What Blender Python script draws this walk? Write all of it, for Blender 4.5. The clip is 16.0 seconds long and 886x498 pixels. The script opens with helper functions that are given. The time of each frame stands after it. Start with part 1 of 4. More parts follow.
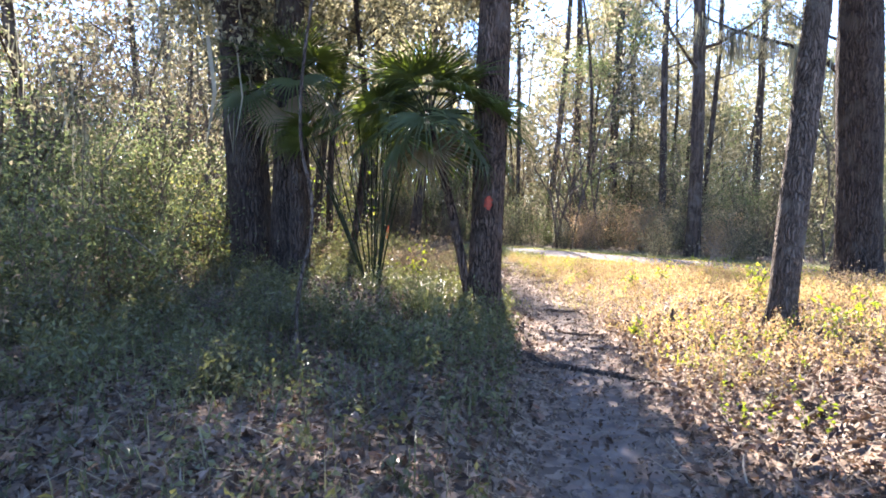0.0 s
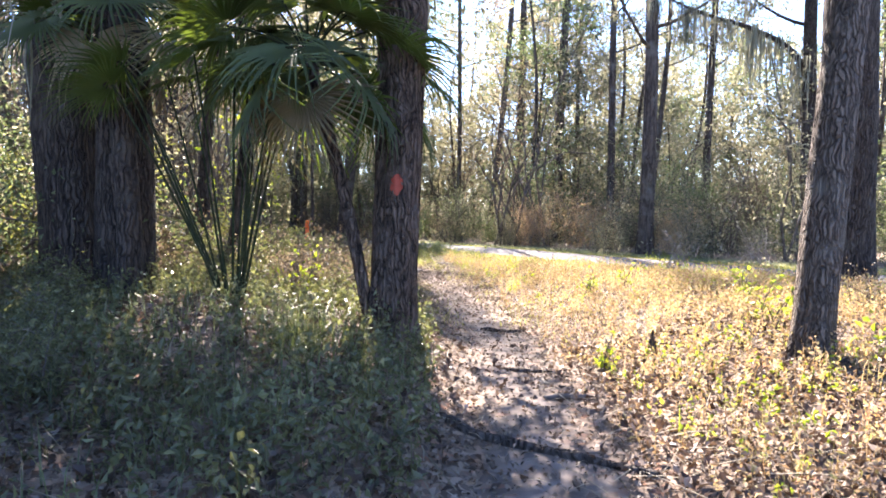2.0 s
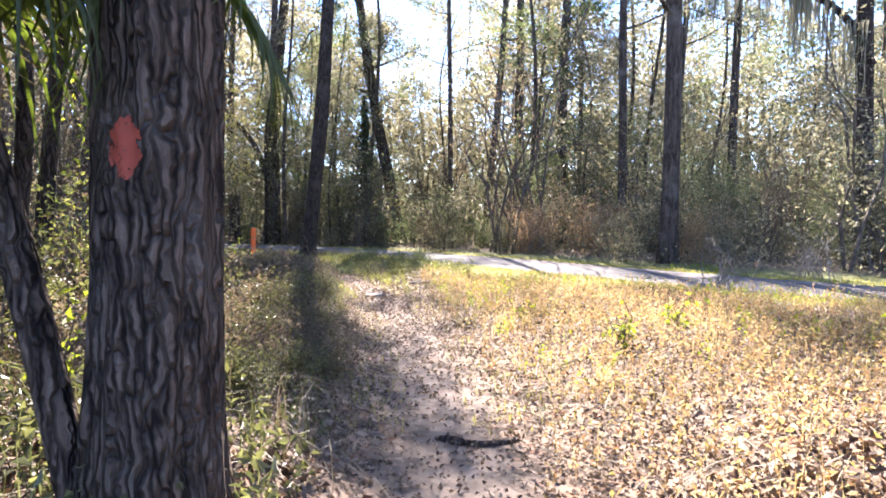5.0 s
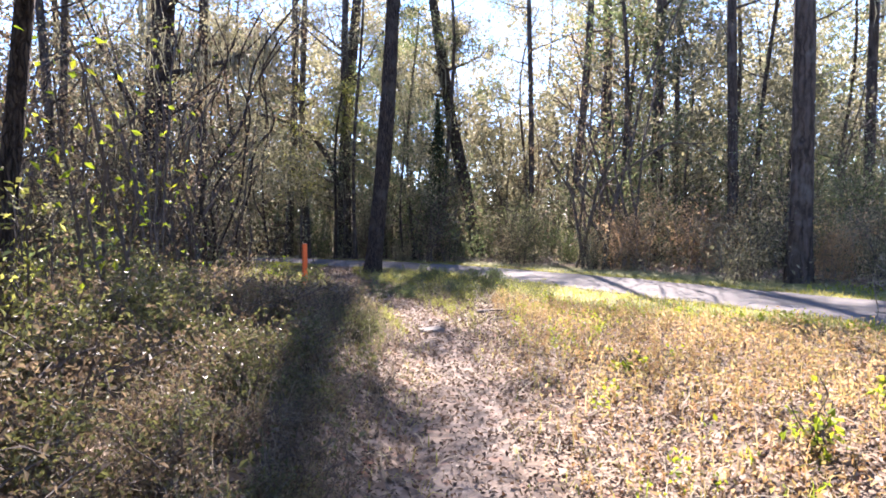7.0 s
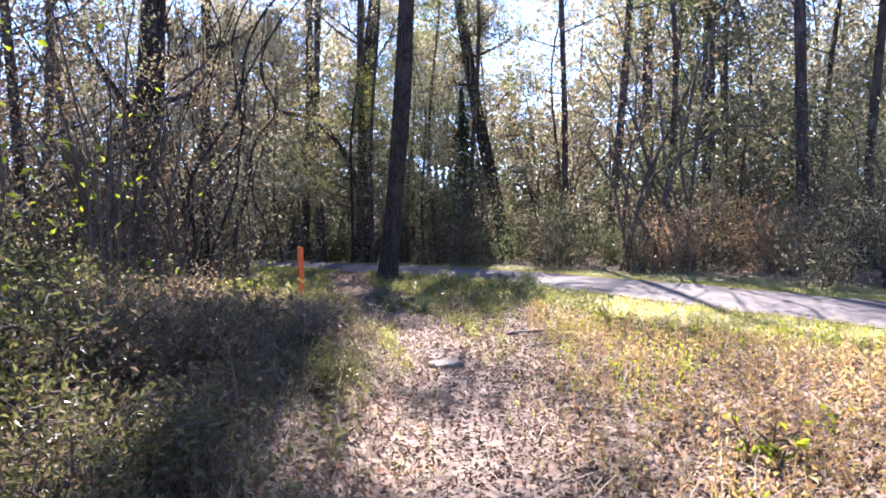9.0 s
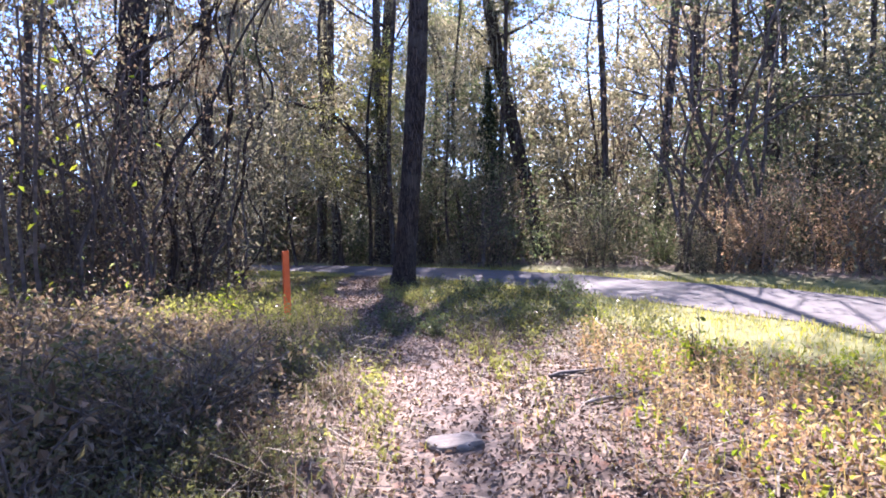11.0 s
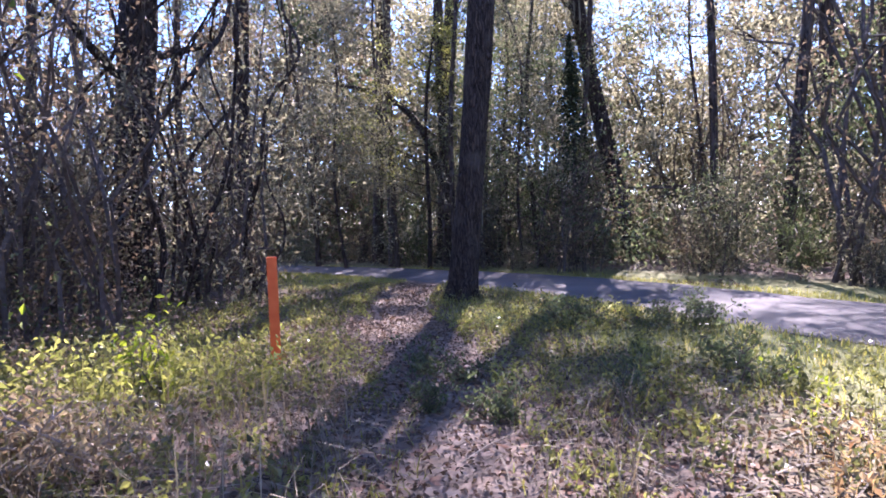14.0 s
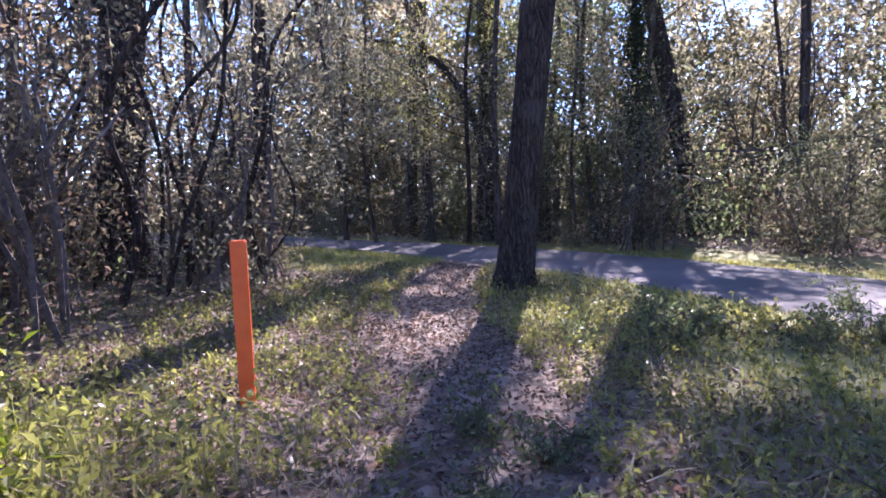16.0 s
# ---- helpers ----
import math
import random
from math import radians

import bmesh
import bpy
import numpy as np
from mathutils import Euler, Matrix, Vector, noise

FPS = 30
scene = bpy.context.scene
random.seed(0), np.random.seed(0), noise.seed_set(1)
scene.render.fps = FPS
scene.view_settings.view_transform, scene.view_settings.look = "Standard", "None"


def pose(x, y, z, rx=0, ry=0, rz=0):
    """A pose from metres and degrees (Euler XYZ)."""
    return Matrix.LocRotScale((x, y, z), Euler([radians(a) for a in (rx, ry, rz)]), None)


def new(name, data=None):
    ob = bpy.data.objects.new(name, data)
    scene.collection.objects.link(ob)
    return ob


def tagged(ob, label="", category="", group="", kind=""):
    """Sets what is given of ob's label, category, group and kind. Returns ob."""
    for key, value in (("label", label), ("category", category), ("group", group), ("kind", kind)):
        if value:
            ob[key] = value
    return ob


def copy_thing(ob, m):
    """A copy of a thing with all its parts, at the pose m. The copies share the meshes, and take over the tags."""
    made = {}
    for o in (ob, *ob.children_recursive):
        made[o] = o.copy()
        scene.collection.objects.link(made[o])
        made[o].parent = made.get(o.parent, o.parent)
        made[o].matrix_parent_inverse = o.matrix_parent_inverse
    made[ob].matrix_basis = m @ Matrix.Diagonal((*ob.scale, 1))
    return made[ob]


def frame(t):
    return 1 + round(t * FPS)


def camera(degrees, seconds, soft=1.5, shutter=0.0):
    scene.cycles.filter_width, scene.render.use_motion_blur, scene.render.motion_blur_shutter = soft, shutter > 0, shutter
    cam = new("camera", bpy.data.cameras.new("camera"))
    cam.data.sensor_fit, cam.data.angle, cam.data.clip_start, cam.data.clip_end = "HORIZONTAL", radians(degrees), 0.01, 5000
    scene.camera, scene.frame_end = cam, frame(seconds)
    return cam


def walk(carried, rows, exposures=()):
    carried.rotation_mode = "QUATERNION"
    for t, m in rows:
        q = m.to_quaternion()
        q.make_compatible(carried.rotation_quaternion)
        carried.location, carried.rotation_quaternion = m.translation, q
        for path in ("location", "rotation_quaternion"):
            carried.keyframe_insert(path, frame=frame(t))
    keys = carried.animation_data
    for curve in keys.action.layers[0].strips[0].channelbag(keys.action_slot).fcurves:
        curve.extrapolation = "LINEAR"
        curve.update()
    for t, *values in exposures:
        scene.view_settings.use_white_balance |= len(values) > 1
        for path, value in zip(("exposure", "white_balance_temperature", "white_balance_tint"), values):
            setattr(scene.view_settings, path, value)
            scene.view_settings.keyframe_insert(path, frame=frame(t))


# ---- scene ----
cam = camera(71.3, 16.0, 1.8)
METRES, EYE, TILT, LEAN, TURN = 18.0, 1.68, 0.0, 0.0, 0.0
ROWS = [
    (0.0, 0.0, -0.0251, 0.0, 0.05, -4.03, -0.74),
    (0.5, 0.0087, 0.0119, -0.0026, -0.61, -4.2, -0.76),
    (1.0, 0.0129, 0.0466, -0.0038, -2.96, -4.35, -0.94),
    (1.5, 0.0206, 0.0794, -0.0047, -4.19, -4.36, -0.84),
    (2.0, 0.0277, 0.111, -0.006, -5.03, -4.33, -0.9),
    (2.5, 0.0388, 0.1428, -0.0058, -5.48, -4.42, -0.64),
    (3.0, 0.0436, 0.1747, -0.008, -5.72, -4.74, -0.41),
    (3.5, 0.0528, 0.2065, -0.0072, -5.68, -4.81, -0.38),
    (6.0, 0.0849, 0.3681, -0.0067, -2.47, -3.52, 0.11),
    (6.5, 0.0893, 0.3977, -0.006, 1.06, -3.32, 0.37),
    (7.0, 0.0923, 0.4275, -0.0066, 2.7, -3.17, 0.51),
    (7.5, 0.0972, 0.4573, -0.0068, 4.04, -3.14, 0.78),
    (8.0, 0.0956, 0.4878, -0.0098, 4.4, -3.14, 0.62),
    (8.5, 0.0959, 0.5197, -0.0103, 4.78, -3.03, 1.02),
    (9.0, 0.0925, 0.5535, -0.0128, 5.33, -2.98, 1.22),
    (9.5, 0.0925, 0.5862, -0.014, 6.65, -2.85, 1.54),
    (10.0, 0.0914, 0.6194, -0.0154, 7.24, -2.85, 1.87),
    (12.5, 0.0801, 0.7739, -0.0198, 9.4, -3.32, 2.42),
    (13.0, 0.0741, 0.8054, -0.0213, 9.97, -3.21, 2.38),
    (13.5, 0.0708, 0.8343, -0.0199, 12.38, -3.07, 2.51),
    (14.0, 0.0622, 0.8639, -0.0226, 14.76, -2.98, 2.44),
    (14.5, 0.0547, 0.8937, -0.0233, 17.24, -3.71, 2.51),
    (15.0, 0.0433, 0.9228, -0.0236, 17.68, -4.59, 2.52),
    (15.5, 0.0364, 0.9512, -0.0232, 17.61, -4.98, 2.54),
    (16.0, 0.0223, 0.9773, -0.0253, 18.0, -5.56, 2.35),
]
walk(cam, [(t, pose(0, 0, EYE, TILT, LEAN, TURN) @ pose(METRES * x, METRES * y, METRES * z, 90 + pitch, roll, yaw)) for t, x, y, z, yaw, pitch, roll in ROWS],
     [(0.0, 2.92, 6600, 20), (3.5, 3.03, 6550, 20), (7.0, 2.58, 6450, 25), (10.0, 2.5, 6050, 31), (13.5, 2.45, 5800, 38), (16.0, 2.58, 5750, 38)])

# ---- light ----
SUN_AZ, SUN_EL = radians(2.4), radians(40)          # a little left of straight ahead
to_sun = Vector((-math.sin(SUN_AZ) * math.cos(SUN_EL), math.cos(SUN_AZ) * math.cos(SUN_EL), math.sin(SUN_EL)))
world = bpy.data.worlds.new("world")
scene.world = world
world.use_nodes = True
wn = world.node_tree.nodes
sky = wn.new("ShaderNodeTexSky")
sky.sky_type, sky.sun_disc = "NISHITA", False
sky.sun_elevation, sky.sun_rotation = SUN_EL, -SUN_AZ
sky.air_density, sky.dust_density, sky.ozone_density = 0.8, 0.0, 6.0
world.node_tree.links.new(sky.outputs[0], wn["Background"].inputs[0])
wn["Background"].inputs[1].default_value = 0.115
sun = new("sun", bpy.data.lights.new("sun", "SUN"))
sun.data.energy, sun.data.angle, sun.data.color = 5.0, radians(0.5), (1.0, 0.94, 0.84)
sun.matrix_world = Matrix.Translation((0, 0, 40)) @ to_sun.to_track_quat("Z", "Y").to_matrix().to_4x4()

rng = np.random.default_rng(11)


# ---- materials ----
def material(name):
    m = bpy.data.materials.new(name)
    m.use_nodes = True
    t = m.node_tree
    return m, t.nodes, t.links, t.nodes["Principled BSDF"]


def ramp(nodes, stops):
    r = nodes.new("ShaderNodeValToRGB")
    e = r.color_ramp.elements
    while len(e) < len(stops):
        e.new(0.5)
    for k, (at, c) in zip(e, stops):
        k.position, k.color = at, (*c, 1)
    return r


def leaf_material(name, colours, through_part=0.45, rough=0.5, tint=(1.15, 1.2, 0.7)):
    """Thin leaves: each leaf has its own shade; light passes through in part."""
    m, n, l, b = material(name)
    geo = n.new("ShaderNodeNewGeometry")
    r = ramp(n, [(i / max(1, len(colours) - 1), c) for i, c in enumerate(colours)])
    l.new(geo.outputs["Random Per Island"], r.inputs[0])
    tc = n.new("ShaderNodeTexCoord")
    big = n.new("ShaderNodeTexNoise")
    big.inputs["Scale"].default_value = 0.9
    l.new(tc.outputs["Object"], big.inputs["Vector"])
    hsv = n.new("ShaderNodeHueSaturation")
    mr = n.new("ShaderNodeMapRange")
    mr.inputs[1].default_value, mr.inputs[2].default_value = 0.3, 0.7
    mr.inputs[3].default_value, mr.inputs[4].default_value = 0.65, 1.35
    l.new(big.outputs["Fac"], mr.inputs[0])
    l.new(mr.outputs[0], hsv.inputs["Value"])
    l.new(r.outputs[0], hsv.inputs["Color"])
    l.new(hsv.outputs[0], b.inputs["Base Color"])
    b.inputs["Roughness"].default_value = rough
    b.inputs["Specular IOR Level"].default_value = 0.35
    mul = n.new("ShaderNodeMix")
    mul.data_type, mul.blend_type = "RGBA", "MULTIPLY"
    mul.inputs[0].default_value = 1
    l.new(hsv.outputs[0], mul.inputs[6])
    mul.inputs[7].default_value = (*tint, 1)
    tr = n.new("ShaderNodeBsdfTranslucent")
    l.new(mul.outputs[2], tr.inputs[0])
    mix = n.new("ShaderNodeMixShader")
    mix.inputs[0].default_value = through_part
    l.new(b.outputs[0], mix.inputs[1])
    l.new(tr.outputs[0], mix.inputs[2])
    l.new(mix.outputs[0], n["Material Output"].inputs[0])
    return m


def bark_material(name, dark, light, moss=(0.16, 0.17, 0.13), scale=9.0, depth=0.6):
    m, n, l, b = material(name)
    tc = n.new("ShaderNodeTexCoord")
    mp = n.new("ShaderNodeMapping")
    mp.inputs["Scale"].default_value = (1, 1, 0.12)
    bent = n.new("ShaderNodeTexNoise")
    bent.inputs["Scale"].default_value, bent.inputs["Detail"].default_value = 5, 3
    l.new(tc.outputs["Object"], bent.inputs["Vector"])
    push = n.new("ShaderNodeVectorMath")
    push.operation = "MULTIPLY_ADD"
    l.new(bent.outputs["Color"], push.inputs[0])
    push.inputs[1].default_value = (0.12, 0.12, 0.5)
    l.new(tc.outputs["Object"], push.inputs[2])
    l.new(push.outputs[0], mp.inputs[0])
    fur = n.new("ShaderNodeTexNoise")
    fur.inputs["Scale"].default_value, fur.inputs["Detail"].default_value = scale * 2.4, 7
    l.new(mp.outputs[0], fur.inputs["Vector"])
    vor = n.new("ShaderNodeTexVoronoi")
    vor.feature = "DISTANCE_TO_EDGE"
    vor.inputs["Scale"].default_value = scale * 1.6
    l.new(mp.outputs[0], vor.inputs["Vector"])
    crack = n.new("ShaderNodeMapRange")
    crack.inputs[1].default_value, crack.inputs[2].default_value = 0.0, 0.22
    l.new(vor.outputs["Distance"], crack.inputs[0])
    tone = n.new("ShaderNodeMath")
    tone.operation = "MULTIPLY_ADD"
    l.new(crack.outputs[0], tone.inputs[0])
    tone.inputs[1].default_value = 0.3
    l.new(fur.outputs["Fac"], tone.inputs[2])
    r = ramp(n, [(0.42, dark), (0.95, light)])
    l.new(tone.outputs[0], r.inputs[0])
    patch = n.new("ShaderNodeTexNoise")
    patch.inputs["Scale"].default_value, patch.inputs["Detail"].default_value = 2.3, 5
    l.new(tc.outputs["Object"], patch.inputs["Vector"])
    pr = ramp(n, [(0.52, (0, 0, 0)), (0.68, (1, 1, 1))])
    l.new(patch.outputs["Fac"], pr.inputs[0])
    mix = n.new("ShaderNodeMix")
    mix.data_type = "RGBA"
    l.new(pr.outputs[0], mix.inputs[0])
    l.new(r.outputs[0], mix.inputs[6])
    mix.inputs[7].default_value = (*moss, 1)
    l.new(mix.outputs[2], b.inputs["Base Color"])
    b.inputs["Roughness"].default_value = 0.88
    b.inputs["Specular IOR Level"].default_value = 0.2
    add = n.new("ShaderNodeMath")
    l.new(fur.outputs["Fac"], add.inputs[0])
    l.new(crack.outputs[0], add.inputs[1])
    bump = n.new("ShaderNodeBump")
    bump.inputs["Strength"].default_value, bump.inputs["Distance"].default_value = depth, 0.05
    l.new(add.outputs[0], bump.inputs["Height"])
    l.new(bump.outputs[0], b.inputs["Normal"])
    return m


def plain_material(name, a, c, scale=6.0, rough=0.8, bump_d=0.004):
    m, n, l, b = material(name)
    tc = n.new("ShaderNodeTexCoord")
    no = n.new("ShaderNodeTexNoise")
    no.inputs["Scale"].default_value, no.inputs["Detail"].default_value = scale, 8
    l.new(tc.outputs["Object"], no.inputs["Vector"])
    r = ramp(n, [(0.3, a), (0.7, c)])
    l.new(no.outputs["Fac"], r.inputs[0])
    l.new(r.outputs[0], b.inputs["Base Color"])
    b.inputs["Roughness"].default_value = rough
    bp = n.new("ShaderNodeBump")
    bp.inputs["Strength"].default_value, bp.inputs["Distance"].default_value = 0.6, bump_d
    l.new(no.outputs["Fac"], bp.inputs["Height"])
    l.new(bp.outputs[0], b.inputs["Normal"])
    return m


def ground_material():
    """Leaf litter over dark soil, worn pale on the path and green on the road's verge."""
    m, n, l, b = material("forest_floor")
    tc = n.new("ShaderNodeTexCoord")
    at = n.new("ShaderNodeAttribute")
    at.attribute_name = "cover"
    sep = n.new("ShaderNodeSeparateColor")
    l.new(at.outputs["Color"], sep.inputs[0])
    warp = n.new("ShaderNodeTexNoise")
    warp.inputs["Scale"].default_value, warp.inputs["Detail"].default_value = 9, 4
    l.new(tc.outputs["Object"], warp.inputs["Vector"])
    vor = n.new("ShaderNodeTexVoronoi")
    vor.inputs["Scale"].default_value = 17
    addv = n.new("ShaderNodeMix")
    addv.data_type = "RGBA"
    addv.inputs[0].default_value = 0.08
    l.new(tc.outputs["Object"], addv.inputs[6])
    l.new(warp.outputs["Color"], addv.inputs[7])
    l.new(addv.outputs[2], vor.inputs["Vector"])
    sc = n.new("ShaderNodeSeparateColor")
    l.new(vor.outputs["Color"], sc.inputs[0])
    litter = ramp(n, [(0.0, (0.05, 0.036, 0.028)), (0.3, (0.11, 0.078, 0.056)), (0.6, (0.19, 0.138, 0.1)), (0.85, (0.28, 0.21, 0.155)), (1.0, (0.18, 0.085, 0.05))])
    l.new(sc.outputs[0], litter.inputs[0])
    dirt = n.new("ShaderNodeTexNoise")
    dirt.inputs["Scale"].default_value, dirt.inputs["Detail"].default_value = 5, 9
    l.new(tc.outputs["Object"], dirt.inputs["Vector"])
    soil = ramp(n, [(0.3, (0.095, 0.076, 0.066)), (0.55, (0.165, 0.138, 0.122)), (0.75, (0.25, 0.215, 0.19))])
    l.new(dirt.outputs["Fac"], soil.inputs[0])
    mask = n.new("ShaderNodeMath")
    mask.operation = "MULTIPLY_ADD"
    l.new(warp.outputs["Fac"], mask.inputs[0])
    mask.inputs[1].default_value = 1.1
    mask.inputs[2].default_value = -0.55
    su = n.new("ShaderNodeMath")
    su.use_clamp = True
    l.new(sep.outputs[0], su.inputs[0])
    l.new(mask.outputs[0], su.inputs[1])
    m1 = n.new("ShaderNodeMix")
    m1.data_type = "RGBA"
    l.new(su.outputs[0], m1.inputs[0])
    l.new(litter.outputs[0], m1.inputs[6])
    l.new(soil.outputs[0], m1.inputs[7])
    turf = ramp(n, [(0.3, (0.09, 0.105, 0.034)), (0.6, (0.18, 0.18, 0.066)), (0.8, (0.27, 0.24, 0.125))])
    l.new(dirt.outputs["Fac"], turf.inputs[0])
    m2 = n.new("ShaderNodeMix")
    m2.data_type = "RGBA"
    l.new(sep.outputs[1], m2.inputs[0])
    l.new(m1.outputs[2], m2.inputs[6])
    l.new(turf.outputs[0], m2.inputs[7])
    l.new(m2.outputs[2], b.inputs["Base Color"])
    b.inputs["Roughness"].default_value = 0.9
    b.inputs["Specular IOR Level"].default_value = 0.2
    su2 = n.new("ShaderNodeMath")
    l.new(sc.outputs[1], su2.inputs[0])
    l.new(dirt.outputs["Fac"], su2.inputs[1])
    bp = n.new("ShaderNodeBump")
    bp.inputs["Strength"].default_value, bp.inputs["Distance"].default_value = 0.7, 0.025
    l.new(su2.outputs[0], bp.inputs["Height"])
    l.new(bp.outputs[0], b.inputs["Normal"])
    return m


def road_material():
    m, n, l, b = material("worn_asphalt")
    tc = n.new("ShaderNodeTexCoord")
    fine = n.new("ShaderNodeTexNoise")
    fine.inputs["Scale"].default_value, fine.inputs["Detail"].default_value = 90, 4
    l.new(tc.outputs["Object"], fine.inputs["Vector"])
    wide = n.new("ShaderNodeTexNoise")
    wide.inputs["Scale"].default_value, wide.inputs["Detail"].default_value = 0.8, 6
    l.new(tc.outputs["Object"], wide.inputs["Vector"])
    a = ramp(n, [(0.3, (0.08, 0.074, 0.071)), (0.7, (0.14, 0.129, 0.123))])
    l.new(wide.outputs["Fac"], a.inputs[0])
    mix = n.new("ShaderNodeMix")
    mix.data_type, mix.blend_type = "RGBA", "OVERLAY"
    mix.inputs[0].default_value = 0.6
    l.new(a.outputs[0], mix.inputs[6])
    l.new(fine.outputs["Color"], mix.inputs[7])
    l.new(mix.outputs[2], b.inputs["Base Color"])
    b.inputs["Roughness"].default_value = 0.9
    b.inputs["Specular IOR Level"].default_value = 0.25
    bp = n.new("ShaderNodeBump")
    bp.inputs["Strength"].default_value, bp.inputs["Distance"].default_value = 0.5, 0.006
    l.new(fine.outputs["Fac"], bp.inputs["Height"])
    l.new(bp.outputs[0], b.inputs["Normal"])
    return m


BARK_OAK = bark_material("furrowed_brown_bark", (0.022, 0.015, 0.012), (0.19, 0.135, 0.105), (0.16, 0.125, 0.105), 17, 1.0)
BARK_GREY = bark_material("grey_lichen_bark", (0.035, 0.027, 0.022), (0.2, 0.16, 0.13), (0.2, 0.18, 0.155), 20, 0.9)
BARK_DARK = bark_material("dark_trunk_bark", (0.02, 0.015, 0.013), (0.115, 0.088, 0.073), (0.1, 0.085, 0.072), 14, 0.9)
BARK_PINE = bark_material("pine_bark", (0.035, 0.027, 0.022), (0.13, 0.1, 0.085), (0.14, 0.125, 0.11), 5)
TWIG = plain_material("dead_twig", (0.16, 0.125, 0.1), (0.34, 0.29, 0.24), 14)
TWIG_DARK = plain_material("dark_twig", (0.05, 0.04, 0.032), (0.14, 0.11, 0.09), 14)
OLIVE = leaf_material("olive_leaves", [(0.105, 0.106, 0.075), (0.19, 0.184, 0.128), (0.28, 0.262, 0.185), (0.38, 0.345, 0.255)], 0.58, 0.5, (1.06, 1.06, 0.86))
GREEN = leaf_material("green_leaves", [(0.07, 0.09, 0.054), (0.13, 0.152, 0.09), (0.2, 0.216, 0.134)], 0.55, 0.45, (1.1, 1.2, 0.75))
# darker weed leaves for shaded ground; the shade is put into the colour
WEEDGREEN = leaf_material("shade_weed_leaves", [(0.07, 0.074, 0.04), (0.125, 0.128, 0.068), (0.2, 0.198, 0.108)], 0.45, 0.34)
# darkened copy of the dry leaves: the bank's shade is put into the colour
BRUSH = leaf_material("shaded_brush_leaves", [(0.09, 0.071, 0.053), (0.165, 0.132, 0.1), (0.26, 0.215, 0.16), (0.135, 0.138, 0.075)], 0.46, 0.55, (1.1, 0.98, 0.78))
DRY = leaf_material("dry_leaves", [(0.17, 0.13, 0.09), (0.28, 0.23, 0.165), (0.4, 0.345, 0.25), (0.28, 0.265, 0.145)], 0.52, 0.7, (1.1, 0.98, 0.78))
RUSSET = leaf_material("russet_leaves", [(0.34, 0.23, 0.15), (0.46, 0.34, 0.23), (0.56, 0.45, 0.33), (0.34, 0.31, 0.17)], 0.7, 0.7, (1.12, 1.0, 0.8))
WEED = leaf_material("dry_weed_leaves", [(0.2, 0.13, 0.08), (0.34, 0.25, 0.16), (0.46, 0.38, 0.27), (0.3, 0.29, 0.12), (0.36, 0.22, 0.13)], 0.5, 0.7, (1.12, 1.0, 0.72))
OAK_LEAF = leaf_material("curled_oak_leaves", [(0.035, 0.023, 0.017), (0.08, 0.052, 0.037), (0.15, 0.103, 0.073), (0.25, 0.19, 0.148)], 0.18, 0.5, (1.1, 0.92, 0.65))
LITTER = leaf_material("fallen_leaves", [(0.04, 0.028, 0.02), (0.105, 0.076, 0.054), (0.175, 0.135, 0.096), (0.28, 0.228, 0.172), (0.15, 0.082, 0.05)], 0.2, 0.55, (1.1, 0.92, 0.65))
LIME = leaf_material("young_lime_leaves", [(0.14, 0.2, 0.03), (0.25, 0.32, 0.05), (0.36, 0.38, 0.06)], 0.55, 0.5, (1.2, 1.2, 0.5))
TURF = leaf_material("verge_grass", [(0.17, 0.195, 0.05), (0.26, 0.28, 0.077), (0.35, 0.335, 0.118), (0.39, 0.34, 0.18)], 0.52, 0.6, (1.2, 1.15, 0.6))
# darker, duller than the verge grass: shade is put into the colour
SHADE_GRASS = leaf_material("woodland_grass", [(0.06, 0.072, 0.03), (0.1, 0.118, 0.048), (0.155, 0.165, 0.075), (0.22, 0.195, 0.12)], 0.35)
STRAW = leaf_material("dead_grass", [(0.13, 0.105, 0.07), (0.22, 0.185, 0.13), (0.32, 0.28, 0.21)], 0.35, 0.7, (1.1, 1.0, 0.75))
PALM = leaf_material("palm_blade", [(0.04, 0.056, 0.026), (0.062, 0.084, 0.038), (0.09, 0.11, 0.05)], 0.42, 0.55, (1.7, 1.85, 0.45))
PALM_DEAD = leaf_material("dead_palm_blade", [(0.14, 0.11, 0.07), (0.24, 0.2, 0.13)], 0.3, 0.7)
PETIOLE = plain_material("palm_stalk", (0.016, 0.021, 0.01), (0.038, 0.046, 0.02), 20, 0.75)
MOSS = leaf_material("hanging_moss", [(0.16, 0.16, 0.12), (0.26, 0.26, 0.2), (0.34, 0.33, 0.26)], 0.4, 0.9, (1.05, 1.0, 0.85))
NEEDLES = leaf_material("pine_needles", [(0.035, 0.06, 0.025), (0.06, 0.09, 0.04), (0.1, 0.12, 0.06)], 0.35, 0.5)
# brighter yellow-green leaves for lit plants; sunlight is put into the colour
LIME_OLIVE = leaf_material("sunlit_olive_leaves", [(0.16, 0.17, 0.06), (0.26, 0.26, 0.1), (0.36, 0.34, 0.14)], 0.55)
CEDAR = leaf_material("cedar_sprays", [(0.02, 0.03, 0.015), (0.035, 0.05, 0.025), (0.055, 0.065, 0.03)], 0.25)
GROUND = ground_material()
ROAD = road_material()
STONE = plain_material("worn_stone", (0.11, 0.094, 0.078), (0.27, 0.235, 0.2), 14, 0.9, 0.012)
ORANGE = plain_material("orange_paint", (0.8, 0.12, 0.014), (0.9, 0.17, 0.028), 9, 0.5, 0.001)
PETIOLE.node_tree.nodes["Principled BSDF"].inputs["Specular IOR Level"].default_value = 0.15
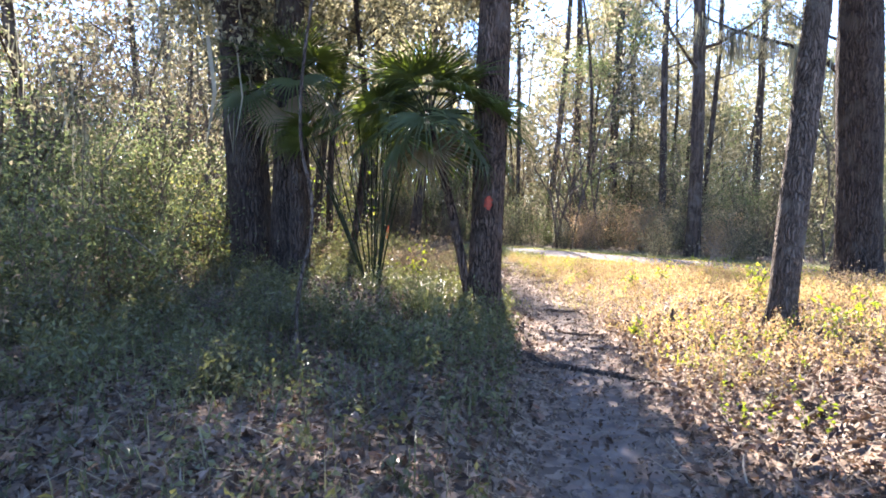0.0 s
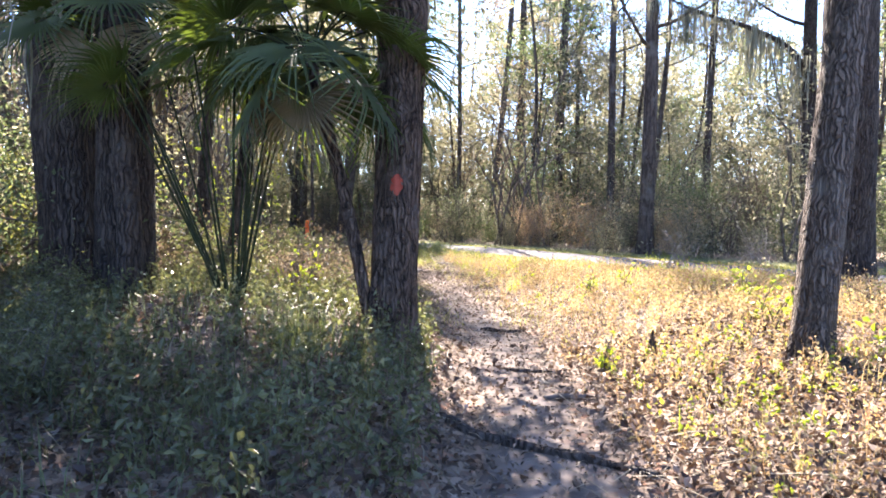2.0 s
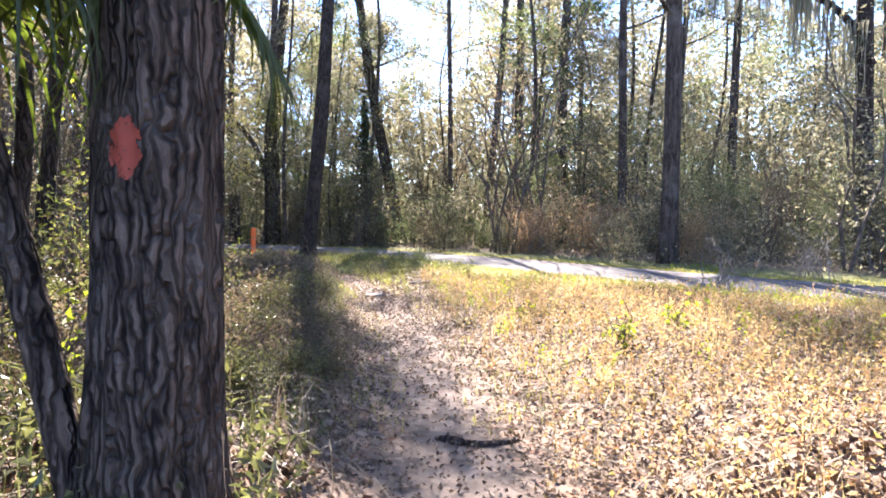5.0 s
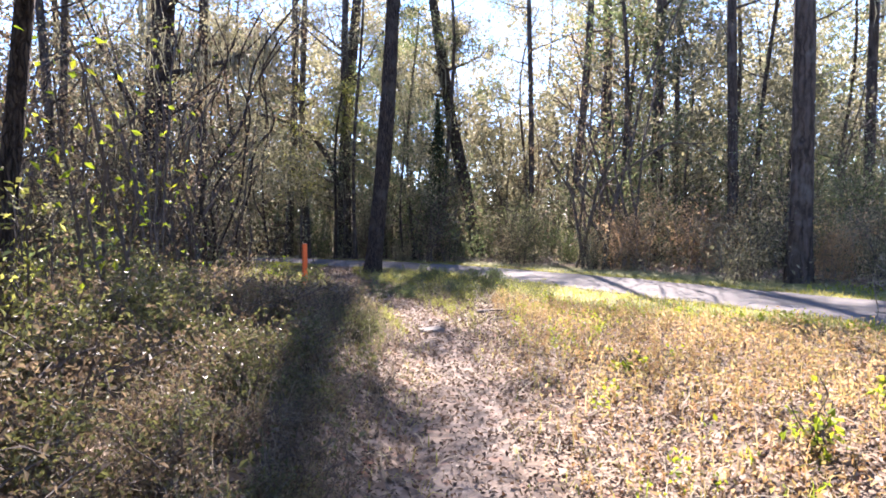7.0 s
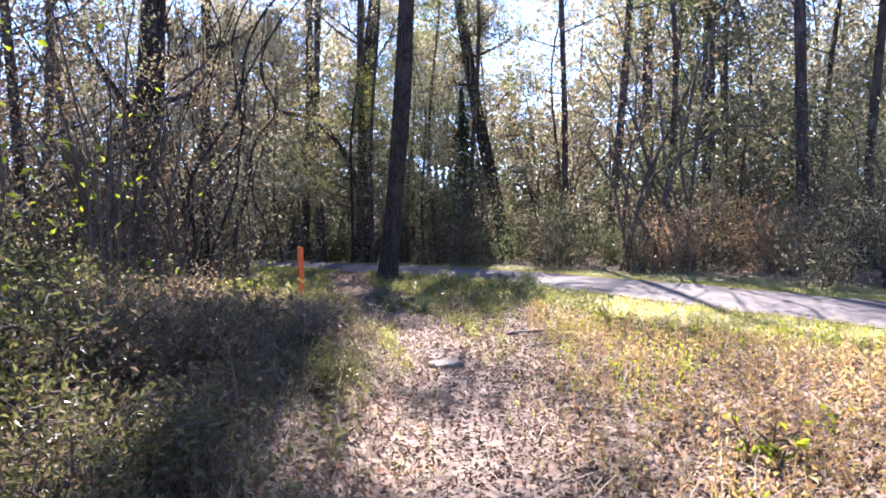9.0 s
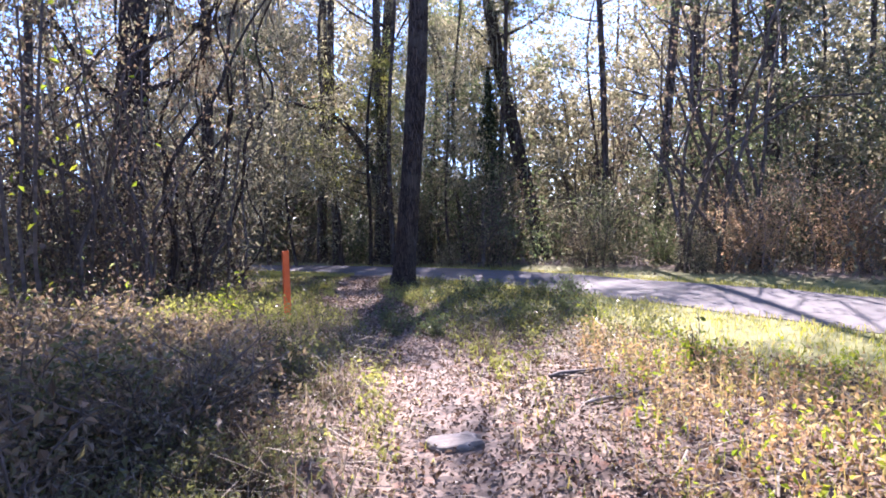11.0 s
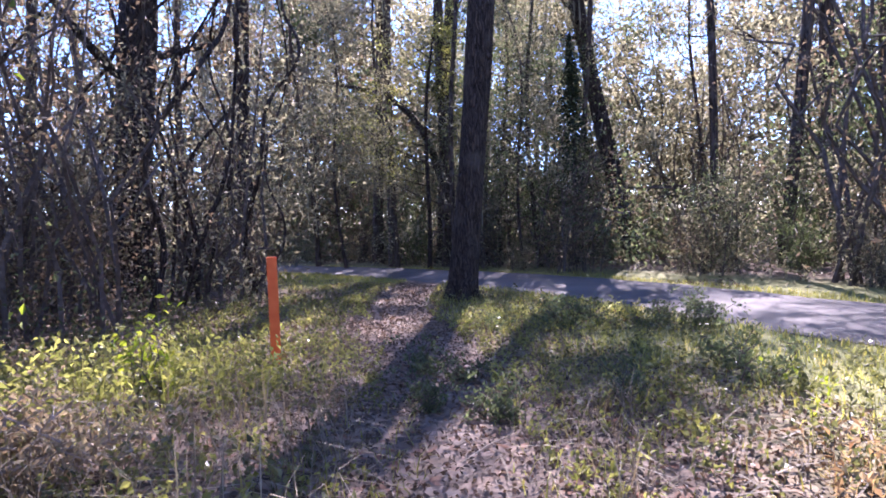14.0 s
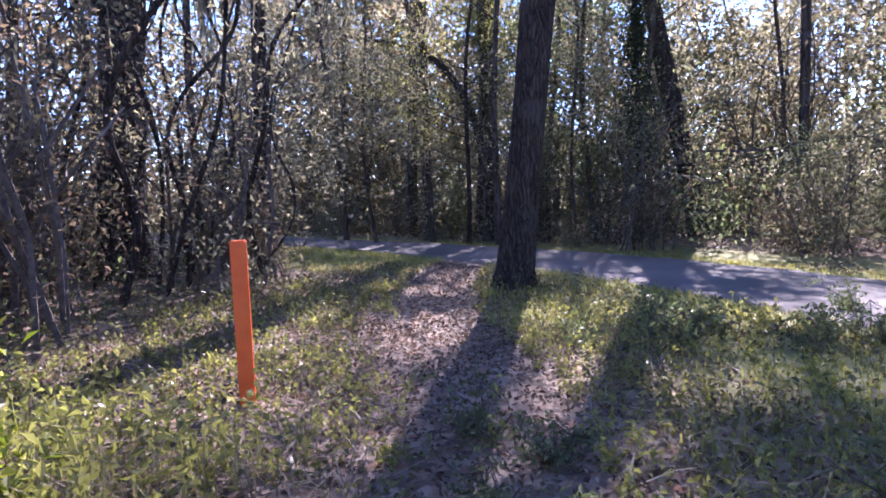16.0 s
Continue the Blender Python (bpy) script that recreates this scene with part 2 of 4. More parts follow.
BLAZE = plain_material("red_blaze_paint", (0.25, 0.036, 0.018), (0.4, 0.066, 0.034), 16, 0.7)


# ---- mesh helpers ----
def quick_mesh(name, v, f, mat, smooth=False):
    """A mesh of quads (or triangles) from arrays of corners and faces."""
    v, f = np.asarray(v, np.float32), np.asarray(f, np.int32)
    me = bpy.data.meshes.new(name)
    me.vertices.add(len(v))
    me.vertices.foreach_set("co", v.ravel())
    me.loops.add(f.size)
    me.loops.foreach_set("vertex_index", f.ravel())
    me.polygons.add(len(f))
    me.polygons.foreach_set("loop_start", np.arange(0, f.size, f.shape[1], dtype=np.int32))
    me.polygons.foreach_set("use_smooth", np.full(len(f), smooth))
    me.materials.append(mat)
    me.update(calc_edges=True)
    return me


def part(name, vf, mat, parent=None, label="", smooth=False):
    ob = new(name, quick_mesh(name, *vf, mat, smooth))
    if parent is not None:
        ob.parent = parent
    return tagged(ob, label)


def thing(name, at, label, category, group="", kind=""):
    ob = new(name)
    ob.location = at
    ob.empty_display_size = 0.2
    return tagged(ob, label, category, group, kind)


def join(pieces):
    vs, fs, k = [], [], 0
    for v, f in pieces:
        vs.append(v)
        fs.append(np.asarray(f) + k)
        k += len(v)
    return np.concatenate(vs), np.concatenate(fs)


def unit(a):
    return a / np.maximum(np.linalg.norm(a, axis=-1, keepdims=True), 1e-9)


def tube(points, radii, sides=8, furrow=0.0, seed=0.0, flare=0.0):
    """A tapered stem along points; furrow gives ridged bark, flare spreads the foot."""
    p, r = np.asarray(points, float), np.asarray(radii, float)
    t = unit(np.gradient(p, axis=0))
    ref = np.where(np.abs(t[:, 2:3]) > 0.8, [[1.0, 0, 0]], [[0, 0, 1.0]])
    a = unit(np.cross(t, ref))
    b = np.cross(t, a)
    ang = np.linspace(0, 2 * np.pi, sides, endpoint=False)
    rr = np.repeat(r[:, None], sides, 1)
    if furrow:
        h = p[:, 2:3]
        w = np.sin(ang * 9 + 1.7 * np.sin(h * 2.1 + seed) + seed) + 0.7 * np.sin(ang * 17 + 2.3 * np.sin(h * 3.7 + seed * 2) + 2 * h)
        lump = np.sin(ang * 3 + h * 0.8 + seed) + np.sin(ang * 2 - h * 1.3 + seed * 3)
        rr = rr * (1 + furrow * (0.35 * w + 0.6 * lump))
        if flare:
            h0 = h - p[0, 2]
            rr = rr * (1 + flare * np.exp(-h0 / 0.22) * (0.6 + 0.5 * np.cos(ang * 5 + seed)))
    v = p[:, None] + rr[..., None] * (np.cos(ang)[None, :, None] * a[:, None] + np.sin(ang)[None, :, None] * b[:, None])
    n = len(p)
    i, j = np.meshgrid(np.arange(n - 1), np.arange(sides), indexing="ij")
    j2 = (j + 1) % sides
    f = np.stack([i * sides + j, i * sides + j2, (i + 1) * sides + j2, (i + 1) * sides + j], -1).reshape(-1, 4)
    return v.reshape(-1, 3), f


def leaves(at, length, width, droop=0.0, flat=0.0):
    """One small folded leaf (two quads) at each place. flat: 0 any way, 1 lying."""
    at = np.asarray(at, float)
    n = len(at)
    d = unit(rng.normal(size=(n, 3)) * [1, 1, 1 - 0.85 * flat] - [0, 0, droop])
    up = unit(rng.normal(size=(n, 3)) * (1 - 0.8 * flat) + [0, 0, 0.5 + flat])
    s = unit(np.cross(d, up))
    nrm = np.cross(s, d)
    le = (length * rng.uniform(0.6, 1.35, n))[:, None]
    wi = (width * rng.uniform(0.6, 1.35, n))[:, None]
    base, tip = at - d * le / 2, at + d * le / 2 - nrm * le * 0.12
    mid = at + nrm * le * 0.04
    l1, r1 = mid + s * wi / 2 + nrm * wi * 0.18, mid - s * wi / 2 + nrm * wi * 0.18
    v = np.stack([base, l1, tip, r1], 1).reshape(-1, 3)
    return v, np.arange(4 * n).reshape(-1, 4)


def blades(at, height, width, lean=0.5):
    """Grass blades of two quads, the upper narrowing and bending over."""
    at = np.asarray(at, float)
    n = len(at)
    a = rng.uniform(0, 2 * np.pi, n)
    d = np.stack([np.cos(a), np.sin(a), 0 * a], 1)
    s = np.stack([-np.sin(a), np.cos(a), 0 * a], 1)
    h = (height * rng.uniform(0.4, 1.4, n))[:, None]
    w = (width * rng.uniform(0.6, 1.3, n))[:, None]
    le = (lean * rng.uniform(0.1, 1.6, n))[:, None]
    m = at + [0, 0, 1] * h * 0.6 + d * h * le * 0.35
    t = at + [0, 0, 1] * h * (1 - 0.3 * le) + d * h * le
    v = np.stack([at - s * w / 2, at + s * w / 2, m + s * w * 0.35, m - s * w * 0.35, t + s * w * 0.08, t - s * w * 0.08], 1).reshape(-1, 3)
    k = np.arange(n)[:, None] * 6
    f = np.concatenate([k + [0, 1, 2, 3], k + [3, 2, 4, 5]])
    return v, f


def to_line(x, y, line):
    """Distance to a polyline, and the side (positive: left of its way)."""
    best, side = np.full(np.shape(x), 1e9), np.zeros(np.shape(x))
    for (ax, ay), (bx, by) in zip(line[:-1], line[1:]):
        dx, dy = bx - ax, by - ay
        u = np.clip(((x - ax) * dx + (y - ay) * dy) / (dx * dx + dy * dy), 0, 1)
        d = np.hypot(x - ax - u * dx, y - ay - u * dy)
        closer = d < best
        side = np.where(closer, np.sign(dx * (y - ay) - dy * (x - ax)), side)
        best = np.where(closer, d, best)
    return best, side


def smooth(e0, e1, x):
    t = np.clip((x - e0) / (e1 - e0), 0, 1)
    return t * t * (3 - 2 * t)


def curve_points(line, step=0.4):
    """A rounded line through the corners of a plan line."""
    p = np.array(line, float)
    for _ in range(3):
        q = 0.75 * p[:-1] + 0.25 * p[1:]
        w = 0.25 * p[:-1] + 0.75 * p[1:]
        p = np.concatenate([p[:1], np.stack([q, w], 1).reshape(-1, p.shape[1]), p[-1:]])
    d = np.concatenate([[0], np.cumsum(np.linalg.norm(np.diff(p, axis=0), axis=1))])
    u = np.linspace(0, d[-1], max(3, int(d[-1] / step)))
    return np.stack([np.interp(u, d, p[:, k]) for k in range(p.shape[1])], 1)


# ---- plan ----
TRAIL = [(-0.2, -12), (0.3, -4), (0.7, 0), (1.0, 3), (1.4, 5), (1.75, 8), (1.65, 12), (1.5, 14), (1.2, 16), (0.6, 18), (-0.1, 20), (-0.9, 22), (-1.9, 24), (-2.7, 27), (-3.0, 29.5)]
LANE = [(46, -18), (30, -2), (20, 7), (13, 13), (9.6, 16), (7.9, 17.8), (5.2, 21.7), (2.6, 25.2), (1.2, 27), (-0.5, 28.9), (-2.8, 30.6), (-5.3, 32.4), (-9, 34.6), (-16, 38), (-30, 43), (-60, 54)]
trail_line = curve_points(TRAIL, 0.5)
lane_line = curve_points(LANE, 0.5)
LANE_HALF = 1.28


def wave(x, y):
    return (np.sin(x * 1.3 + 1.1 * np.sin(y * 0.9)) + np.sin(y * 1.7 + 1.3 * np.sin(x * 1.1 + 2)) + 0.6 * np.sin(x * 3.1 + y * 2.3) + 0.5 * np.sin(x * 5.3 - y * 4.7)) / 3.1


def fall(x, y):
    """The land falls gently away beyond the clearing."""
    return -np.interp(np.asarray(y) + 0.25 * np.asarray(x), [17, 24, 30, 45, 70], [0, 0.1, 0.25, 0.8, 1.2])


def height(x, y):
    x, y = np.asarray(x, float), np.asarray(y, float)
    d, _ = to_line(x, y, trail_line)
    r, _ = to_line(x, y, lane_line)
    left = np.interp(y, [-5, 8, 11, 17, 19.5], [0.3, 0.33, 0.33, 0.25, 0.02])
    right = np.interp(y, [-5, 8, 14, 18], [0.35, 0.38, 0.2, 0.04])
    xc = np.interp(y, [p[1] for p in TRAIL], [p[0] for p in TRAIL])
    rise = np.where(x < xc, left * smooth(0.35, 1.25, d), right * smooth(0.8, 2.5, d)) * smooth(1.2, 3.5, r)
    near = smooth(LANE_HALF, LANE_HALF + 0.8, r)
    mound = 0.3 * np.exp(-((x + 1.3) ** 2 + (y - 7.9) ** 2) / 2.6)
    return fall(x, y) + rise + mound + near * (0.045 * wave(x, y) * (0.35 + 0.65 * smooth(0.3, 1.2, d)))


def on_ground(x, y, lift=0.0):
    return np.stack([x, y, height(x, y) + lift], -1)


def spread(n, x0, x1, y0, y1):
    return rng.uniform(x0, x1, n), rng.uniform(y0, y1, n)


# ---- ground and road ----
def ground():
    far = np.array([14.6, 16, 18, 21, 25, 30, 38, 50, 70, 110, 200, 500, 1500, 3000])
    xs = np.concatenate([-far[::-1], np.arange(-14, 14.01, 0.17), far])
    ys = np.concatenate([-far[::-1] + 8, np.arange(-6, 34.01, 0.17), far + 20])
    gx, gy = np.meshgrid(xs, ys)
    v = np.stack([gx, gy, height(gx, gy)], -1).reshape(-1, 3)
    nx, ny = len(xs), len(ys)
    i, j = np.meshgrid(np.arange(ny - 1), np.arange(nx - 1), indexing="ij")
    f = np.stack([i * nx + j, i * nx + j + 1, (i + 1) * nx + j + 1, (i + 1) * nx + j], -1).reshape(-1, 4)
    ob = part("ground", (v, f), GROUND, smooth=True)
    d, _ = to_line(v[:, 0], v[:, 1], trail_line)
    r, _ = to_line(v[:, 0], v[:, 1], lane_line)
    # pale soil fades out past y 21: the trail end's shade, put into colour
    worn = (0.75 - 0.35 * smooth(10, 14, v[:, 1]) - 0.4 * smooth(21, 24, v[:, 1])) * (1 - smooth(0.05, 0.55, d + 0.15 * wave(v[:, 0] * 2, v[:, 1] * 2)))
    turf = 1 - smooth(LANE_HALF + 1.6, LANE_HALF + 3.6, r + 0.35 * wave(v[:, 0], v[:, 1]))
    turf *= smooth(0.3, 1.0, d)
    col = ob.data.color_attributes.new("cover", "FLOAT_COLOR", "POINT")
    col.data.foreach_set("color", np.stack([worn, turf, 0 * worn, 0 * worn + 1], 1).astype(np.float32).ravel())
    tagged(ob, "woodland floor of leaf litter with a worn dirt trail", "ground", kind="structure")

    c = lane_line
    t = unit(np.gradient(c, axis=0))
    nrm = np.stack([-t[:, 1], t[:, 0]], 1)
    k = np.arange(len(c))
    wob = 0.05 * np.sin(k * 1.7) + 0.04 * np.sin(k * 0.61)
    prof = [(-1, -0.12), (-1, 0.025), (-0.9, 0.04), (0, 0.06), (0.9, 0.04), (1, 0.025), (1, -0.12)]
    rows = [np.concatenate([c + nrm * (o * (LANE_HALF + (wob if o < 0 else -wob)))[:, None], (z + fall(c[:, 0], c[:, 1]))[:, None]], 1) for o, z in prof]
    v = np.stack(rows, 1).reshape(-1, 3)
    m = len(prof)
    i, j = np.meshgrid(np.arange(len(c) - 1), np.arange(m - 1), indexing="ij")
    f = np.stack([i * m + j, (i + 1) * m + j, (i + 1) * m + j + 1, i * m + j + 1], -1).reshape(-1, 4)[:, ::-1]
    tagged(part("road", (v, f), ROAD), "narrow grey asphalt lane curving through the wood", "road", kind="structure")


ground()


# ---- trees ----
def bend(base, top, sway, n=14, seed=0.0):
    """Points of a trunk from base to top, swaying a little."""
    u = np.linspace(0, 1, n)[:, None]
    p = np.array(base) * (1 - u) + np.array(top) * u
    p[:, 0] += (sway * np.sin(u[:, 0] * 5 + seed) * u[:, 0])
    p[:, 1] += (sway * np.cos(u[:, 0] * 4 + seed) * u[:, 0])
    return p


def limb_set(trunk, r0, count, low, reach, rise, seed_rng, twigs=3):
    """Limbs off a trunk, each with twigs. Gives tubes and the places where leaves sit."""
    tubes, tips = [], []
    h = trunk[:, 2]
    for k in range(count):
        z = low + (h[-1] - low) * ((k + seed_rng.uniform(0.1, 0.9)) / count)
        o = np.array([np.interp(z, h, trunk[:, 0]), np.interp(z, h, trunk[:, 1]), z])
        a = seed_rng.uniform(0, 2 * np.pi)
        ln = reach * seed_rng.uniform(0.55, 1.2) * (1 - 0.55 * (z - low) / max(0.1, h[-1] - low))
        d = np.array([np.cos(a), np.sin(a), 0])
        u = np.linspace(0, 1, 6)[:, None]
        p = o + d * ln * u + np.array([0, 0, 1]) * (rise * ln * u ** 1.4) + np.cumsum(seed_rng.normal(0, 0.05 * ln, (6, 3)) * [1, 1, 0.8], 0) * u
        rr = max(0.02, r0 * 0.3 * (1 - 0.5 * (z - low) / max(0.1, h[-1] - low)))
        whole = [tube(p, np.linspace(rr, rr * 0.25, 6), 6)]
        for q in range(twigs):
            b = p[seed_rng.integers(2, 6)]
            dd = d * 0.6 + seed_rng.normal(0, 0.55, 3) + [0, 0, 0.25]
            e = b + dd * ln * 0.35
            md = (b + e) / 2 + seed_rng.normal(0, 0.05 * ln, 3)
            whole.append(tube([b, md, e], [rr * 0.4, rr * 0.25, rr * 0.1], 4))
            tips += [md, e]
        tips += [p[3], p[4], p[5]]
        tubes.append(join(whole))
    return tubes, np.array(tips)


def cloud(tips, n, spread_m, squash=0.7):
    """Leaf places in tight sprays, several to each tip, so that the crown has masses and gaps."""
    sprays = np.repeat(tips, 4, 0)
    sprays = sprays + rng.normal(0, spread_m, sprays.shape) * [1, 1, squash]
    w = rng.uniform(0.12, 1.0, len(sprays)) ** 2.2
    k = rng.choice(len(sprays), n, p=w / w.sum())
    size = (spread_m * (0.25 + 0.45 * w[k]))[:, None]
    return sprays[k] + rng.normal(0, 1, (n, 3)) * size * [1, 1, 0.6]


def moss_strands(tips, n, length):
    """Thin strands of moss that hang from the limbs."""
    tuft = rng.random(len(tips)) ** 3 + 0.02
    k = rng.choice(len(tips), n, p=tuft / tuft.sum())
    at = tips[k] + rng.normal(0, 0.17, (n, 3)) * [1, 1, 0.5]
    le = (length * (0.25 + 1.2 * tuft[k]) * rng.uniform(0.3, 1.2, n))[:, None]
    a = rng.uniform(0, 2 * np.pi, n)
    s = np.stack([np.cos(a), np.sin(a), 0 * a], 1) * rng.uniform(0.008, 0.024, (n, 1))
    j = rng.normal(0, 0.05, (n, 3)) * [1, 1, 0]
    m, e = at - [0, 0, 0.5] * le + j, at - [0, 0, 1.0] * le - j * 0.5
    v = np.stack([at - s, at + s, m + s, m - s, e + s * 0.2, e - s * 0.2], 1).reshape(-1, 3)
    q = np.arange(n)[:, None] * 6
    return v, np.concatenate([q + [0, 1, 2, 3], q + [3, 2, 4, 5]])


def tree(base, top, r0, r1, low, limbs, reach, n, leaf, mats, label, seed, sway=0.25, furrow=0.05, sides=16, rise=0.5,
         moss=0, group="", fuzz=0.42, rings=16, flare=0.35, name="tree", category="tree", twigs=3):
    """One tree: trunk with limbs, crown of single leaves, moss if any. base and top in the world."""
    sr = np.random.default_rng(seed)
    bx, by = base
    z0 = float(height(bx, by)) - 0.12
    ob = thing(name, (bx, by, z0), label, category, group)
    p = bend((0, 0, 0), (top[0] - bx, top[1] - by, top[2] - z0), sway, rings, seed)
    u = np.linspace(0, 1, rings)
    tr = tube(p, r0 * (1 - u) ** 0.8 + r1 * u, sides, furrow, seed, flare)
    pieces, tips = limb_set(p, r0, limbs, low, reach, rise, sr, twigs)
    part("trunk", tr, mats[0], ob, smooth=True)
    for piece in pieces:
        part("limb", piece, mats[0], ob, smooth=True)
    if n:
        tagged(part("crown", leaves(cloud(tips, int(1.7 * n), fuzz), 0.7 * leaf, 0.4 * leaf), mats[1], ob), kind="stuff")
    if moss:
        tagged(part("moss", moss_strands(tips, moss, 0.9), MOSS, ob, "grey hanging moss"), kind="stuff")
    return ob, p, tips

# the tree with the painted blaze beside the trail
oak, oak_p, _ = tree((0.55, 7.6), (0.85, 7.95, 9.8), 0.22, 0.12, 4.4, 14, 4.8, 10000, 0.2, (BARK_OAK, OLIVE),
                     "tall furrowed brown tree beside the trail with a red paint blaze", 3, 0.12, 0.1, 64, moss=160, rings=100, flare=0.5)


def blaze(owner, trunk, radius, furrow, seed, z, w, h, facing):
    """Flaking paint that follows the ridges of the bark, worn away towards its edges."""
    cx, cy = np.interp(z, trunk[:, 2], trunk[:, 0]), np.interp(z, trunk[:, 2], trunk[:, 1])
    cols, rows_n = 27, 39
    u, q = np.meshgrid(np.linspace(-1, 1, cols), np.linspace(-1, 1, rows_n))
    hz = z + q * h / 2
    phi = facing + u * w / 2 / radius
    ang = phi - np.pi / 2
    ridge = np.sin(ang * 9 + 1.7 * np.sin(hz * 2.1 + seed) + seed) + 0.7 * np.sin(ang * 17 + 2.3 * np.sin(hz * 3.7 + seed * 2) + 2 * hz)
    lump = np.sin(ang * 3 + hz * 0.8 + seed) + np.sin(ang * 2 - hz * 1.3 + seed * 3)
    rr = radius * (1 + furrow * (0.35 * ridge + 0.6 * lump)) + 0.005
    v = np.stack([cx + rr * np.cos(phi), cy + rr * np.sin(phi), hz], -1).reshape(-1, 3)
    i, j = np.meshgrid(np.arange(rows_n - 1), np.arange(cols - 1), indexing="ij")
    uc, qc = u[:-1, :-1], q[:-1, :-1]
    edge = uc ** 2 + np.abs(qc) ** 2.4 + 0.6 * wave(uc * 4 + 3, qc * 5)
    kept = (edge < 0.85) & (ridge[:-1, :-1] > -1.75 + 0.7 * np.abs(qc)) & (rng.random(edge.shape) > 0.04)
    f = np.stack([i * cols + j, i * cols + j + 1, (i + 1) * cols + j + 1, (i + 1) * cols + j], -1)[kept]
    part("blaze", (v, f), BLAZE, owner, "faded flaking red paint patch")


blaze(oak, oak_p, float(0.22 * (1 - 1.43 / oak_p[-1, 2]) ** 0.8 + 0.12 * 1.43 / oak_p[-1, 2]), 0.1, 3, 1.43, 0.105, 0.19, radians(-95))

tree((3.95, 6.7), (5.5, 7.75, 14), 0.16, 0.08, 4.9, 16, 4.6, 8000, 0.17, (BARK_GREY, OLIVE),
     "slender leaning grey-brown tree speckled with lichen", 5, 0.1, 0.05, 28, moss=300, rings=40, flare=0.4)
# unseen long high limbs added to the blazed tree to shade the trail's start
shading_tips = []
for hx, hy, hz, seed in [(1.6, 2.2, 6.2, 1), (3.2, 2.6, 6.5, 2), (2.6, 0.6, 5.9, 3), (4.4, 1.2, 6.6, 4), (5.2, 2.9, 7.0, 5), (0.4, 3.4, 6.6, 6), (3.9, 3.6, 7.0, 7), (5.6, 0.4, 6.6, 8), (0.3, 4.9, 5.7, 9), (0.9, 5.4, 6.0, 10), (-0.3, 5.2, 6.0, 11)]:
    sr = np.random.default_rng(300 + seed)
    start = np.array([np.interp(4.9, oak_p[:, 2], oak_p[:, 0]), np.interp(4.9, oak_p[:, 2], oak_p[:, 1]), 4.5 + 0.1 * seed])
    u = np.linspace(0, 1, 9)[:, None]
    line = start + (np.array([hx, hy, hz]) - start) * u + [0, 0, 0.5] * np.sin(u * np.pi) + np.cumsum(sr.normal(0, 0.05, (9, 3)), 0) * u
    pieces = [tube(line, np.linspace(0.06, 0.015, 9), 6)]
    for q in range(9):
        b = line[sr.integers(4, 9)]
        e = b + sr.normal(0, 0.6, 3) * [1, 1, 0.35]
        pieces.append(tube([b, (b + e) / 2 + sr.normal(0, 0.05, 3), e], [0.014, 0.009, 0.004], 4))
        shading_tips += [(b + e) / 2, e]
    shading_tips += list(line[5:])
    part("limb", join(pieces), BARK_OAK, oak, smooth=True)
tagged(part("spreading_crown", leaves(cloud(np.array(shading_tips), 20000, 0.34), 0.12, 0.065), OLIVE, oak), kind="stuff")
tree((8.3, 11.85), (7.4, 11.75, 17), 0.42, 0.2, 6.5, 9, 4.5, 4000, 0.17, (BARK_DARK, OLIVE),
     "thick dark leaning tree trunk among weeds", 8, 0.15, 0.06, 28, moss=500, rings=30)
twin, _, _ = tree((-2.95, 9.15), (-3.35, 9.45, 10.5), 0.33, 0.2, 3.8, 14, 4.8, 8500, 0.19, (BARK_DARK, OLIVE),
                  "dark double-trunked oak wrapped in dry vines", 9, 0.15, 0.07, 30, moss=300, rings=40, flare=0.4)
part("second_trunk", tube(bend((0.6, -0.25, 0), (0.8, -0.1, 9.8), 0.15, 40, 2.0), np.linspace(0.3, 0.12, 40), 28, 0.07, 4.0, 0.4), BARK_DARK, twin, smooth=True)
tree((-2.95, 13.4), (-2.2, 13.9, 11), 0.1, 0.04, 3.8, 8, 2.2, 2600, 0.1, (BARK_DARK, OLIVE),
     "thin dark young tree rising from the brush", 12, 0.2, 0.04, 14, moss=120)
tall, tall_p, _ = tree((-1.3, 25.7), (0.25, 26.1, 14.8), 0.235, 0.13, 9.2, 12, 2.1, 5200, 0.15, (BARK_DARK, OLIVE),
     "tall dark tree standing between trail and lane", 14, 0.22, 0.06, 28, moss=200, rings=40, flare=0.5)
# unseen leafy limbs added on the west side to shade the brush bank
west_tips = []
